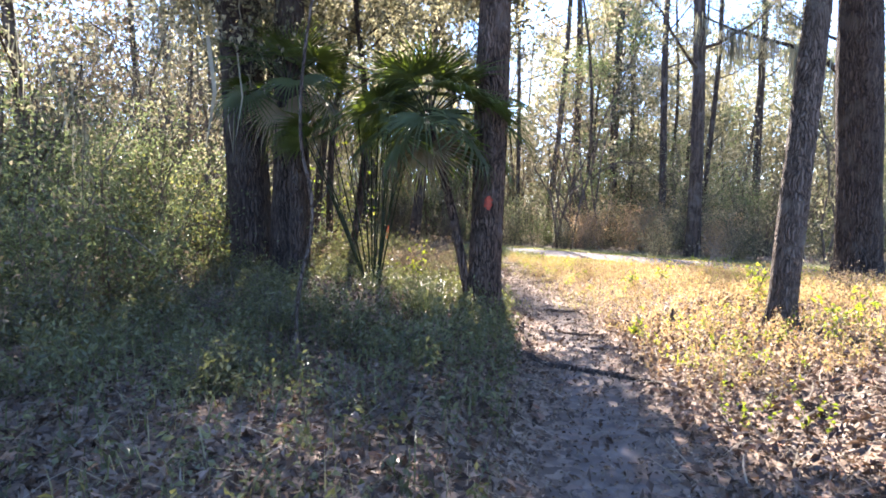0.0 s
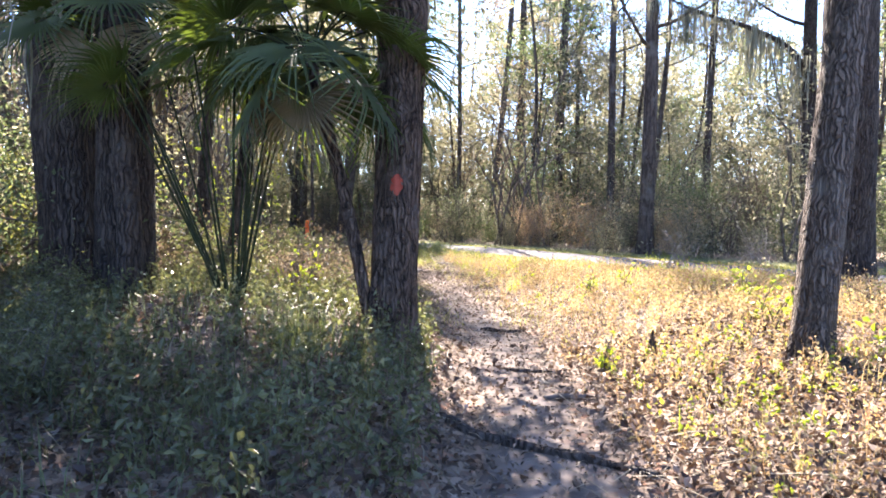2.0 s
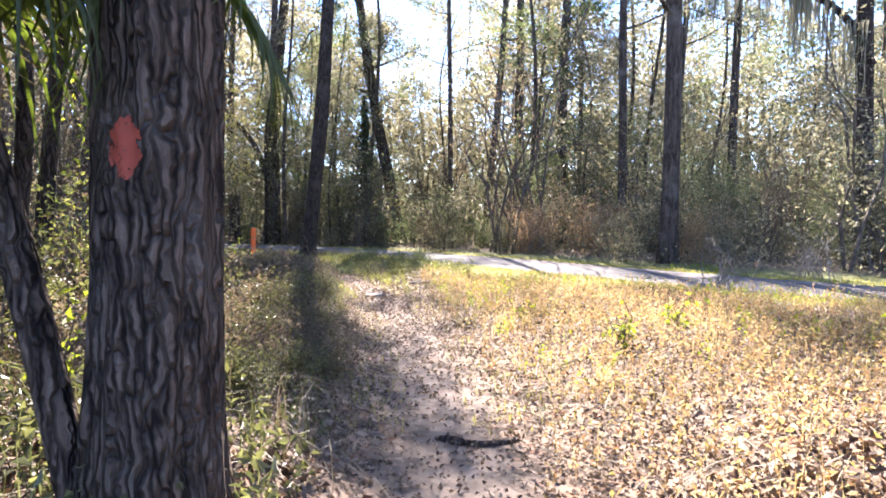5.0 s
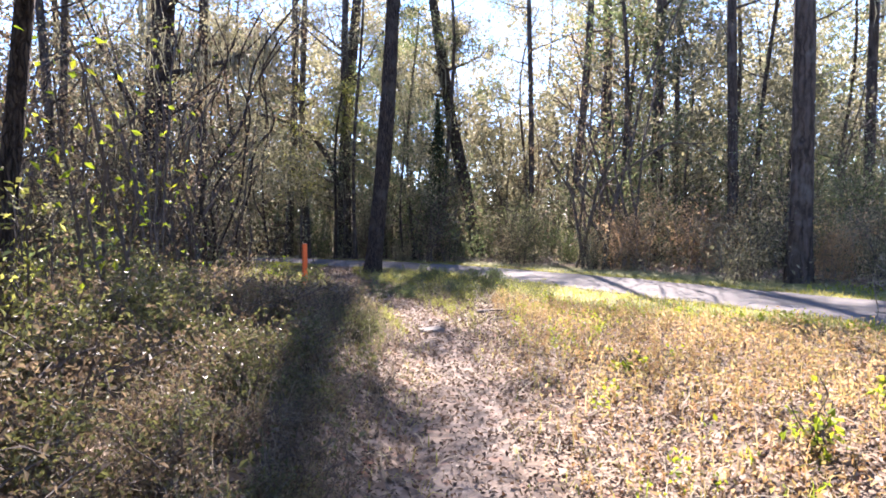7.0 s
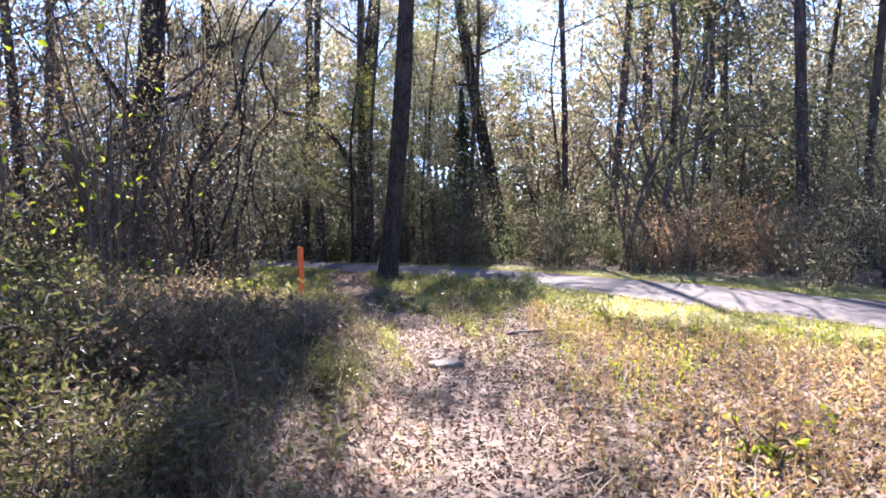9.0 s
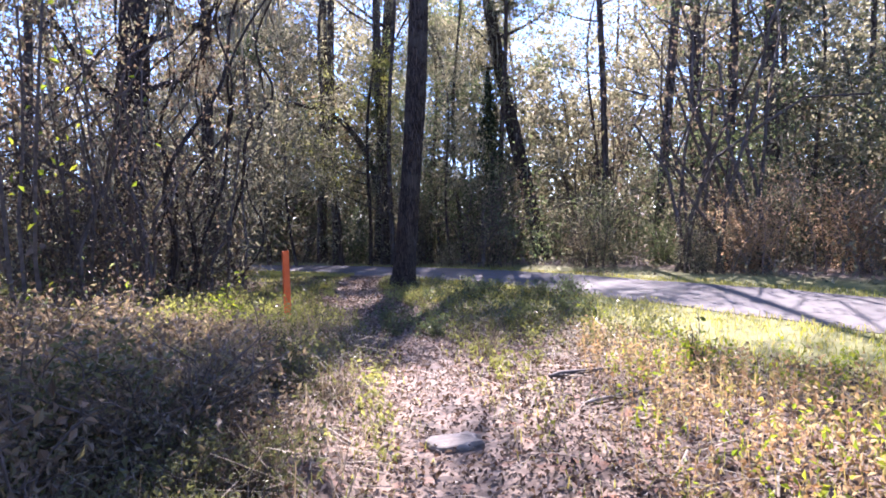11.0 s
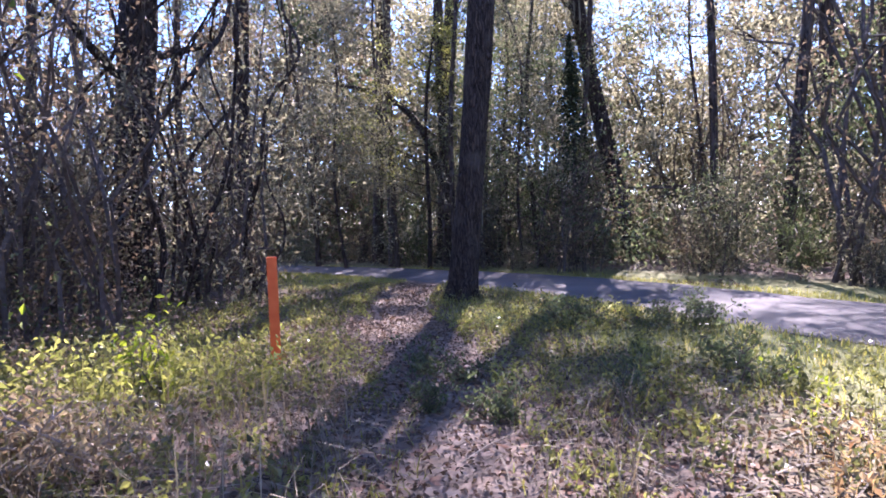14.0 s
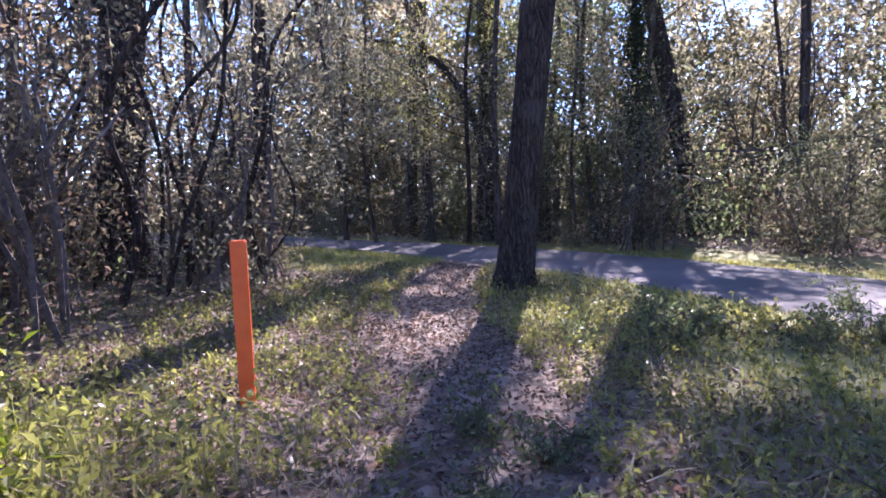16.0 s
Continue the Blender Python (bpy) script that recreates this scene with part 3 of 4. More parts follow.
for hx, hy, hz, seed in [(-1.6, -0.2, 10.6, 1), (-2.3, 0.6, 11.4, 2), (-1.2, 1.0, 11.8, 3), (-1.9, -0.5, 12.6, 4), (-2.6, 0.2, 10.0, 5), (-1.0, 0.5, 9.9, 6)]:
    sr = np.random.default_rng(400 + seed)
    z = hz - 1.2
    start = np.array([np.interp(z, tall_p[:, 2], tall_p[:, 0]), np.interp(z, tall_p[:, 2], tall_p[:, 1]), z])
    u = np.linspace(0, 1, 8)[:, None]
    line = start + (np.array([hx, hy, hz]) - start) * u + np.cumsum(sr.normal(0, 0.05, (8, 3)), 0) * u
    pieces = [tube(line, np.linspace(0.055, 0.014, 8), 6)]
    for q in range(7):
        b = line[sr.integers(3, 8)]
        e = b + sr.normal(0, 0.45, 3)
        pieces.append(tube([b, (b + e) / 2 + sr.normal(0, 0.05, 3), e], [0.014, 0.009, 0.004], 4))
        west_tips += [(b + e) / 2, e]
    west_tips += list(line[4:])
    part("limb", join(pieces), BARK_DARK, tall, smooth=True)
tagged(part("western_crown", leaves(cloud(np.array(west_tips), 7500, 0.3), 0.13, 0.07), OLIVE, tall), kind="stuff")
tree((2.0, 37.5), (-1.1, 38.0, 16.5), 0.3, 0.15, 7.5, 14, 2.7, 5600, 0.19, (BARK_DARK, OLIVE),
     "tall dark leaning tree beyond the lane", 16, 0.2, 0.05, 22, moss=300, rings=30)
tree((-8.9, 31.3), (-8.5, 31.5, 18), 0.21, 0.1, 7.0, 9, 3.4, 4800, 0.14, (BARK_DARK, OLIVE),
     "straight dark tree at the edge of the wood", 17, 0.15, 0.05, 20, moss=350)
viney, _, _ = tree((-8.0, 25.8), (-7.2, 26.2, 17), 0.38, 0.18, 4.0, 16, 3.8, 8000, 0.13, (BARK_DARK, BRUSH),
                   "massive dark tree hung with vines and dry leaves", 18, 0.3, 0.08, 28, moss=1600, rings=36)

# the straight trees beyond the lane
for bx, by, tx, ty, r, s, n, mt in [
        (9.2, 22.3, 9.3, 22.5, 0.25, 21, 4200, OLIVE), (10.2, 28.4, 10.2, 28.6, 0.17, 22, 3600, OLIVE), (9.1, 33.0, 9.4, 33.2, 0.24, 23, 4200, GREEN),
        (8.4, 39.0, 8.2, 39.2, 0.26, 24, 4600, OLIVE), (-7.5, 38.0, -6.6, 38.3, 0.2, 25, 4600, OLIVE), (5.6, 33.5, 7.6, 34.0, 0.16, 26, 4200, DRY),
        (4.3, 36.0, 4.5, 36.2, 0.13, 27, 4200, GREEN), (-4.0, 35.5, -3.8, 35.8, 0.19, 28, 600, OLIVE), (-6.3, 36.6, -6.1, 36.8, 0.17, 29, 4600, OLIVE),
        (14.6, 28.5, 14.4, 28.6, 0.17, 31, 4200, GREEN), (15.8, 19.0, 15.0, 19.5, 0.3, 32, 5200, DRY)]:
    tree((bx, by), (tx, ty, 19 + s % 4), r, r * 0.45, 6.0 + s % 3, 11, 3.4, int(n * (0.75 if bx > 0 else 0.55)), 0.19, (BARK_PINE, mt),
         "tall straight woodland tree beyond the lane", s, 0.3, 0.04, 14, group="trees beyond the lane", moss=160, twigs=3)

mossy, _, _ = tree((14.6, 21.6), (14.0, 22.0, 18), 0.24, 0.12, 7.5, 10, 3.8, 3000, 0.18, (BARK_DARK, OLIVE), "dark tree with a long limb draped in grey moss", 30, 0.2, 0.05, 16, moss=700)
limb_line = curve_points([(-0.1, 0, 5.6), (-0.9, 0, 7.0), (-2.4, 0.2, 7.7), (-4.0, 0.2, 8.0), (-5.6, 0.3, 8.7)], 0.4)
part("long_limb", tube(limb_line, np.linspace(0.12, 0.03, len(limb_line)), 8, 0.03, 1.0), BARK_DARK, mossy, smooth=True)
tagged(part("draped_moss", moss_strands(limb_line[3:], 420, 1.5), MOSS, mossy, "grey hanging moss"), kind="stuff")


# ---- the wood all round ----
def pine(at, h, r, seed):
    """A pine: bare straight trunk, high limbs with tufts of needles."""
    sr = np.random.default_rng(seed)
    ob = thing("pine_tree", at, "tall bare-trunked pine deep in the wood", "tree", "trees of the wood")
    p = bend((0, 0, 0), (0.6, 0.3, h), 0.25, 12, seed)
    part("trunk", tube(p, np.linspace(r, r * 0.35, 12), 10, 0.03, seed, 0.3), BARK_PINE, ob, smooth=True)
    pieces, tips = limb_set(p, r, 15, h * 0.5, 3.0, 0.25, sr, 3)
    for piece in pieces:
        part("limb", piece, BARK_PINE, ob, smooth=True)
    tagged(part("crown", leaves(cloud(tips, 2600, 0.42, 0.6), 0.36, 0.085), NEEDLES, ob), kind="stuff")
    return ob


def broadleaf(at, h, r, seed, mat, n, low, reach, moss, leaf):
    ob, _, _ = tree(at, (at[0] + 0.7, at[1] + 0.2, h), r, r * 0.4, low, 15, reach, n, leaf, (BARK_PINE, mat),
                    "woodland tree with loose olive crown deep in the wood", seed, 0.6, 0.04, 8, group="trees of the wood", moss=moss, fuzz=0.46, twigs=2, rings=12)
    return ob


def wood_kinds(x, y, fine):
    n, leaf = (1.0, 0.135) if fine else (0.45, 0.25)
    return [broadleaf((x, y), 15, 0.11, 42, OLIVE, int(4600 * n), 1.8, 3.4, 90, leaf), broadleaf((x + 3, y), 12, 0.085, 43, GREEN, int(4600 * n), 0.9, 2.8, 40, leaf),
            broadleaf((x, y + 3), 16, 0.12, 44, OLIVE, int(4200 * n), 2.0, 3.2, 260, leaf), broadleaf((x + 3, y + 3), 9, 0.055, 45, OLIVE, int(4400 * n), 0.5, 2.0, 30, leaf)]


pines = [pine((12, 40, -0.6), 21, 0.15, 40), pine((-12, 42, -0.6), 18, 0.12, 41)]
close_kinds = wood_kinds(13, 33, True)
far_kinds = wood_kinds(-15, 44, False)
taken = [(o.location.x, o.location.y) for o in scene.objects if o.type == "EMPTY"]
wood = random.Random(5)
count, tries = 0, 0
while count < 92 and tries < 6000:
    tries += 1
    x, y = wood.uniform(-34, 38), wood.uniform(-14, 58)
    r, side = to_line(np.array(x), np.array(y), lane_line)
    beyond = side < 0                                     # on the lane's far side
    if beyond and r < 4.2 or not beyond and not (x < -6.5 and y < 27 and r > 3 or (y < -5 and abs(x) > 2.5)):
        continue
    if y < 6 and wood.random() < 0.55 or not beyond and wood.random() < (0.25 if y > 20 else 0.8):
        continue
    if math.hypot(x - 8.3, y - 26) < 2.2 or abs(x - 1.9) < 1.0 and 27 < y < 38:
        continue
    if min(math.hypot(x - a, y - b) for a, b in taken) < (1.9 if y > 20 else 2.4):
        continue
    taken.append((x, y))
    group_of = close_kinds if r < 8 or x < -6 and 8 < y < 28 else far_kinds
    kind = wood.choice(pines + group_of + group_of + group_of[1:] + group_of[3:])
    s = wood.uniform(0.8, 1.2)
    if y > 26 and abs(x - 1.7 - (y - 8) * 0.045) < (y - 8) * 0.06:      # a gap in the canopy
        kind, s = group_of[3], wood.uniform(0.8, 1.05)
    elif -7.5 < x < -2.4 and 27 < y < 42:                                # low growth where the lane bends away
        kind, s = wood.choice([group_of[1], group_of[3]]), wood.uniform(0.65, 0.85)
    copy_thing(kind, pose(x, y, float(height(x, y)) - 0.1, 0, 0, wood.uniform(0, 360)) @ Matrix.Scale(s, 4))
    count += 1


# ---- far woods ----
n = 60000
a, rr = rng.uniform(0, 2 * np.pi, n), rng.uniform(46, 78, n)
top = 13 + 3.5 * np.sin(a * 7) + 2.5 * np.sin(a * 17 + 1) + 2 * np.sin(a * 41)
x, y = rr * np.cos(a), 14 + rr * np.sin(a)
r, _ = to_line(x, y, lane_line)
keep = r > 4
p = np.stack([x, y, fall(x, y) + top * rng.random(n) ** 1.9], 1)[keep]
tagged(part("far_woods", leaves(p, 0.7, 0.4), OLIVE), "far olive woodland foliage closing the distance", "woods", kind="stuff")


x, y = rng.uniform(-26, 40, 210000), rng.uniform(40, 56, 210000)
z = rng.uniform(2.5, 15, len(x))
clump = wave(x * 1.1 + 0.4 * z, z * 1.2) + 0.5 * wave(x * 2.7, y * 1.5 + z * 2.2)
sun_gap = smooth(0.03, 0.11, np.abs(x - 1.8 - (y - 8) * 0.045) / (y - 8))
r, _ = to_line(x, y, lane_line)
keep = (r > 4) & (clump > 0.04 + 0.5 * (1 - sun_gap) * smooth(8, 11, z) + 0.035 * (z - 9))
tagged(part("far_canopy", leaves(np.stack([x, y, fall(x, y) + z], 1)[keep], 0.3, 0.17), OLIVE), "fine olive foliage of the far trees", "foliage", kind="stuff")


n = 42000
a, rr = rng.uniform(-0.35, np.pi + 0.6, n), rng.uniform(43, 60, n)
x, y = rr * np.cos(a), 10 + rr * np.sin(a)
r, _ = to_line(x, y, lane_line)
keep = r > 3.5
p = np.stack([x, y, fall(x, y) + 4.2 * rng.random(n) * (0.75 + 0.35 * wave(x * 0.5, y * 0.5))], 1)[keep]
tagged(part("far_understory", leaves(p, 0.42, 0.25), OLIVE), "dull olive understory deep in the wood", "understory", kind="stuff")

n = 125000
x, y, z = rng.uniform(-27, -10, n), rng.uniform(3, 44, n), rng.uniform(0.5, 14, n)
clump = wave(x * 0.9 + 0.5 * z, y * 0.9 + 0.6 * z) + 0.5 * wave(x * 2.3 + z, y * 2.1 - z)
r, _ = to_line(x, y, lane_line)
keep = (r > 4) & (clump > -0.08 + 0.03 * (z - 7))
p = np.stack([x, y, fall(x, y) + z], 1)
start_side = y < 17 + 2 * wave(x, y)
tagged(part("shady_canopy", leaves(p[keep & ~start_side], 0.22, 0.12), BRUSH), "brown-leaved vines and branches of the shady wood", "foliage", kind="stuff")
tagged(part("green_canopy", leaves(p[keep & start_side], 0.22, 0.12), GREEN), "green-leaved branches of the shady wood", "foliage", kind="stuff")


n = 52000
x, y, z = rng.uniform(-36, -7, n), rng.uniform(33, 52, n), 12.5 * rng.random(n) ** 1.2
clump = wave(x * 0.8 + 0.4 * z, y * 0.7 + 0.5 * z) + 0.4 * wave(x * 2.3 + z, y * 2.1 - z)
r, _ = to_line(x, y, lane_line)
keep = (r > 4) & (clump > -0.3 + 0.03 * z)
tagged(part("brown_canopy", leaves(np.stack([x, y, fall(x, y) + z], 1)[keep], 0.32, 0.18), BRUSH), "grey-brown tangle of the far shady wood", "foliage", kind="stuff")


# ---- shrubs and brush ----
def shrub(name, at, h, w, stems, n, leaf, mats, label, category="shrub", group="", droop=0.2, narrow=0.5, wild=0.03):
    """A shrub of arching stems with leaves strung along them."""
    ob = thing(name, at, label, category, group)
    tubes, pts = [], []
    for _ in range(stems):
        a, o = rng.uniform(0, 2 * np.pi), rng.uniform(0.5, 1.15)
        u = np.linspace(0, 1, 6)[:, None]
        d = np.array([np.cos(a), np.sin(a), 0]) * w * o * rng.uniform(0.3, 1)
        p = d * u ** 1.3 + [0, 0, 1] * (h * o * (u - 0.35 * droop * u ** 3)) + np.cumsum(rng.normal(0, wild * h, (6, 3)), 0) * u
        p += np.array([np.cos(a * 3 + 1), np.sin(a * 3 + 1), 0]) * w * 0.45 * o * (1 - u) + [0, 0, -0.08]
        tubes.append(tube(p, np.linspace(0.011, 0.004, 6) * (0.6 + h * 0.5), 4))
        for _ in range(3):
            b = p[rng.integers(2, 6)]
            e = b + rng.normal(0, 0.22, 3) * [w, w, h]
            tubes.append(tube([b, (b + e) / 2 + rng.normal(0, 0.03, 3), e], [0.006, 0.004, 0.002], 4))
            pts += [b, (b + e) / 2, e]
        pts += list(p[2:])
    pts = np.array(pts)
    tagged(part("twigwork", join(tubes), mats[0], ob), kind="stuff")
    if n:
        at_l = cloud(pts, n, 0.11 * max(h, w), 0.8)
        at_l[:, 2] = np.abs(at_l[:, 2] - 0.12 * h * rng.random(n)) + 0.02
        tagged(part("foliage", leaves(at_l, leaf, leaf * narrow), mats[1], ob), kind="stuff")
    return ob


def place(kind, x, y, s=1.0, turn=None, sink=0.03):
    turn = wood.uniform(0, 360) if turn is None else turn
    return copy_thing(kind, pose(x, y, float(height(x, y)) - sink, 0, 0, turn) @ Matrix.Scale(s, 4))


edge_green = shrub("evergreen_shrub", (12.0, 24.5, -0.2), 2.6, 1.4, 12, 3600, 0.085, (TWIG_DARK, GREEN), "dense dark evergreen shrub at the wood's edge", group="shrubs at the wood's edge")
edge_olive = shrub("undergrowth_shrub", (3.4, 30.4, -0.3), 2.4, 1.4, 12, 2600, 0.085, (TWIG_DARK, OLIVE), "loose olive undergrowth shrub at the wood's edge", group="shrubs at the wood's edge")
edge_russet = shrub("russet_shrub", (8.6, 27.0, -0.2), 2.3, 1.6, 26, 5600, 0.075, (TWIG, RUSSET), "russet-leaved shrub lit by the sun", group="shrubs at the wood's edge")
edge_dry = shrub("dry_shrub", (-6.2, 22.8, 0), 2.6, 1.2, 16, 1900, 0.08, (TWIG_DARK, BRUSH), "tall tangle of dry brown stems and leaves", group="shrubs at the wood's edge")
bare = shrub("bare_shrub", (6.9, 15.3, 0.05), 1.0, 0.9, 16, 0, 0.05, (TWIG, DRY), "bare pale twiggy bush beside the lane", group="bare bushes")
place(edge_russet, 6.5, 27.0, 0.8)
place(edge_russet, 10.4, 22.9, 0.7)
place(bare, 9.4, 13.3, 0.8)
place(bare, 10.6, 18.2, 1.1)
count, tries, spots = 0, 0, []
while count < 115 and tries < 7000:
    tries += 1
    x, y = wood.uniform(-22, 26), wood.uniform(8, 46)
    r, side = to_line(np.array(x), np.array(y), lane_line)
    if side < 0 and not 2.3 < r < 13 or side >= 0 and not (x < -4.8 and r > 3.2 and y < 28):
        continue
    if math.hypot(x - 8.2, y - 25.4) < 2.3 or abs(x - 1.9) < 1.0 and 32 < y < 38 or any(math.hypot(x - a, y - b) < 1.05 for a, b in spots):
        continue
    spots.append((x, y))
    k = wood.choice([edge_green, edge_olive, edge_olive, edge_olive, edge_dry]) if side < 0 else wood.choice([edge_dry, edge_dry, edge_olive, edge_green])
    place(k, x, y, wood.choice([0.4, 0.55, 0.7, 0.9, 1.2]) * wood.uniform(0.85, 1.15))
    count += 1

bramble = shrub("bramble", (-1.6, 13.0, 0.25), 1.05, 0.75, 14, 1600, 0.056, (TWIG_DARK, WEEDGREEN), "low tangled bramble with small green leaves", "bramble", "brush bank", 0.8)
brush = shrub("dry_brush", (-2.6, 11.6, 0.25), 1.05, 0.8, 16, 1250, 0.055, (TWIG_DARK, BRUSH), "tangle of dry brown weeds and stems", "brush", "brush bank", 0.6)
weed_clump = shrub("weed_clump", (0.6, 22.4, 0.0), 0.45, 0.32, 9, 420, 0.055, (TWIG_DARK, GREEN), "leafy green weed clump beside the trail", "weed", "weed clumps", 0.3)
bank_random = random.Random(9)
for i in range(62):
    y = bank_random.uniform(9.3, 20.2)
    xc = float(np.interp(y, [p[1] for p in TRAIL], [p[0] for p in TRAIL]))
    x = xc - 1.35 - bank_random.random() ** 1.3 * 4.2
    if math.hypot(x + 2.0, y - 20.9) < 1.6 or math.hypot(x - 0.4, y - 8.1) < 1.2:
        continue
    s = (0.55 + 0.45 * smooth(1.2, 3.0, xc - x)) * bank_random.uniform(0.8, 1.2) * float(np.interp(y, [9, 11, 17, 20], [0.7, 1, 1, 0.55]))
    if y < 14.8 or i % 4 == 0:
        place(bank_random.choice([bramble, brush, brush]), x, y, float(s))
for i in range(20):
    x, y = bank_random.uniform(-2.8, 0.25), bank_random.uniform(9.0, 12.0)
    place(bank_random.choice([bramble, brush, brush]), x, y, bank_random.uniform(0.42, 0.68))
for i in range(40):
    y = bank_random.uniform(9.2, 16.5)
    xc = float(np.interp(y, [p[1] for p in TRAIL], [p[0] for p in TRAIL]))
    u = bank_random.random()
    place(bank_random.choice([bramble, brush, brush]), xc - 0.72 - u * 0.95, y, (0.27 + 0.22 * u) * bank_random.uniform(0.85, 1.2))
for i in range(26):
    x, y = bank_random.uniform(-6.5, -1.6), bank_random.uniform(3.5, 9.0)
    place(bank_random.choice([bramble, bramble, brush]), x, y, bank_random.uniform(0.5, 0.8))
for i in range(9):
    x, y = bank_random.uniform(5.4, 9.5), bank_random.uniform(4.5, 10.5)
    place(bank_random.choice([bramble, brush]), x, y, bank_random.uniform(0.4, 0.65))

# paler copy of the dry brush; its sunlit look is in the colours
straw_brush = shrub("straw_brush", (-2.5, 17.4, float(height(-2.5, 17.4))), 0.7, 0.7, 20, 1300, 0.06, (TWIG, DRY), "sunlit straw-coloured tangle of dead weeds", "brush", "brush bank", 0.6)
for i in range(34):
    x, y = bank_random.uniform(-4.2, -0.2), bank_random.uniform(14.6, 19.6)
    if x > float(np.interp(y, [p[1] for p in TRAIL], [p[0] for p in TRAIL])) - 1.1:
        continue
    place(straw_brush, x, y, bank_random.uniform(0.5, 1.0) * (0.75 if y > 18 else 1))
# sunlit look of these shrubs is painted in by the bright leaf colour
sunny = shrub("sunlit_shrub", (-3.9, 10.8, float(height(-3.9, 10.8))), 1.9, 0.9, 12, 700, 0.09, (TWIG_DARK, LIME_OLIVE), "sunlit yellow-green shrub behind dark trunks", group="sunlit shrubs")
for x, y, s in [(-5.2, 10.4, 1.2), (-1.9, 12.4, 0.8), (-6.8, 9.8, 1.3), (-4.7, 14.0, 1.2)]:
    place(sunny, x, y, s)

for i in range(18):
    x, y = bank_random.uniform(-0.4, 2.6), bank_random.uniform(19.0, 25.0)
    if math.hypot(x + 1.3, y - 25.7) < 0.6:
        continue
    place(weed_clump, x, y, bank_random.uniform(0.5, 0.95))


# taller leafy growth in the wood beyond the lane
def tall_growth(kind_list, total):
    got, tries = [], 0
    while len(got) < total and tries < 4000:
        tries += 1
        x, y = bank_random.uniform(-16, 24), bank_random.uniform(18, 46)
        r, side = to_line(np.array(x), np.array(y), lane_line)
        if side >= 0 or r < 4.0 or math.hypot(x - 8.2, y - 26) < 2.6 or abs(x - 1.9) < 1.2 and y < 38 or any(math.hypot(x - a, y - b) < 1.7 for a, b in got):
            continue
        got.append((x, y))
        place(bank_random.choice(kind_list), x, y, bank_random.uniform(0.6, 1.5))


# thickets of dry vines, and fine-leaved young trees on the shady side
thicket = shrub("vine_thicket", (-5.2, 21.5, 0.0), 5.2, 1.5, 16, 2400, 0.075, (TWIG_DARK, BRUSH), "tall thicket of bare brown vines and dry leaves", "thicket", "vine thickets", 0.6, wild=0.085)
green_thicket = shrub("leafy_thicket", (-4.6, 12.8, 0.25), 4.6, 1.5, 10, 3200, 0.08, (TWIG_DARK, OLIVE), "tall olive-leaved thicket among the trees", "thicket", "leafy thickets", 0.5, wild=0.075)
dark_thicket = shrub("evergreen_thicket", (12.6, 26.0, -0.3), 4.4, 1.6, 9, 3600, 0.085, (TWIG_DARK, GREEN), "tall dark evergreen thicket in the wood", "thicket", "evergreen thickets", 0.5, wild=0.07)
spots = [(-5.2, 21.5), (-4.6, 12.8)]
for i in range(400):
    x, y = bank_random.uniform(-14, -3.4), bank_random.uniform(8.5, 30)
    r, side = to_line(np.array(x), np.array(y), lane_line)
    if r < 4.2 or x > -4.6 and y > 15 or any(math.hypot(x - a, y - b) < 1.55 for a, b in spots) or math.hypot(x + 2.9, y - 9.6) < 1.2:
        continue
    spots.append((x, y))
    if len(spots) > 30:
        break
    place(bank_random.choice([thicket, thicket, green_thicket] if y > 14 else [dark_thicket, dark_thicket, green_thicket]), x, y, bank_random.uniform(0.7, 1.25))
tall_growth([green_thicket, dark_thicket, dark_thicket, thicket], 46)
for x, y, s in [(-4.6, 7.6, 0.6), (-5.9, 8.6, 0.8), (-7.4, 9.6, 1.0), (-5.0, 10.2, 0.8), (-8.8, 7.4, 1.0)]:
    place(dark_thicket, x, y, s)
for x, y, s in [(-3.9, 8.2, 0.6), (-4.4, 6.4, 0.5), (-5.4, 7.0, 0.7), (-6.6, 7.8, 0.9), (-4.4, 11.6, 0.9), (-6.0, 10.8, 1.0), (-7.6, 11.8, 1.1), (-5.4, 5.2, 0.5)]:
    place(edge_green, x, y, s)
for k, (bx, by, h) in enumerate([(-2.2, 11.4, 7.5), (-4.0, 11.0, 7.5), (-3.4, 10.2, 6.5), (-1.7, 10.6, 6.5)]):
    tree((bx, by), (bx + 0.5, by - 0.2, h), 0.07, 0.03, 3.0, 14, 2.5, 5200, 0.125, (BARK_DARK, OLIVE), "slim young tree with fine olive leaves in the shade", 60 + k, 0.35, 0.04, 10,
         group="young trees", moss=60, fuzz=0.4)
tree((-4.3, 34.2), (-3.9, 34.0, 7.2), 0.07, 0.03, 2.6, 14, 2.0, 3400, 0.11, (BARK_DARK, LIME_OLIVE), "young tree with sunlit yellow-green leaves", 71, 0.2, 0.03, 10, fuzz=0.3)
great, _, _ = tree((-4.9, 38.5), (-3.8, 39.0, 19), 0.32, 0.15, 7.0, 9, 3.2, 1300, 0.18, (BARK_DARK, OLIVE), "old dark oak with a long arching limb", 73, 0.3, 0.05, 18, moss=300)
part("arching_limb", tube(curve_points([(0.1, 0, 3.0), (-0.6, 0, 5.2), (-1.8, 0.1, 6.6), (-3.6, 0.2, 7.2), (-5.2, 0.3, 7.6)], 0.4), np.linspace(0.17, 0.05, len(curve_points([(0.1, 0, 3.0), (-0.6, 0, 5.2), (-1.8, 0.1, 6.6), (-3.6, 0.2, 7.2), (-5.2, 0.3, 7.6)], 0.4))), 10, 0.03, 1.0), BARK_DARK, great, smooth=True)


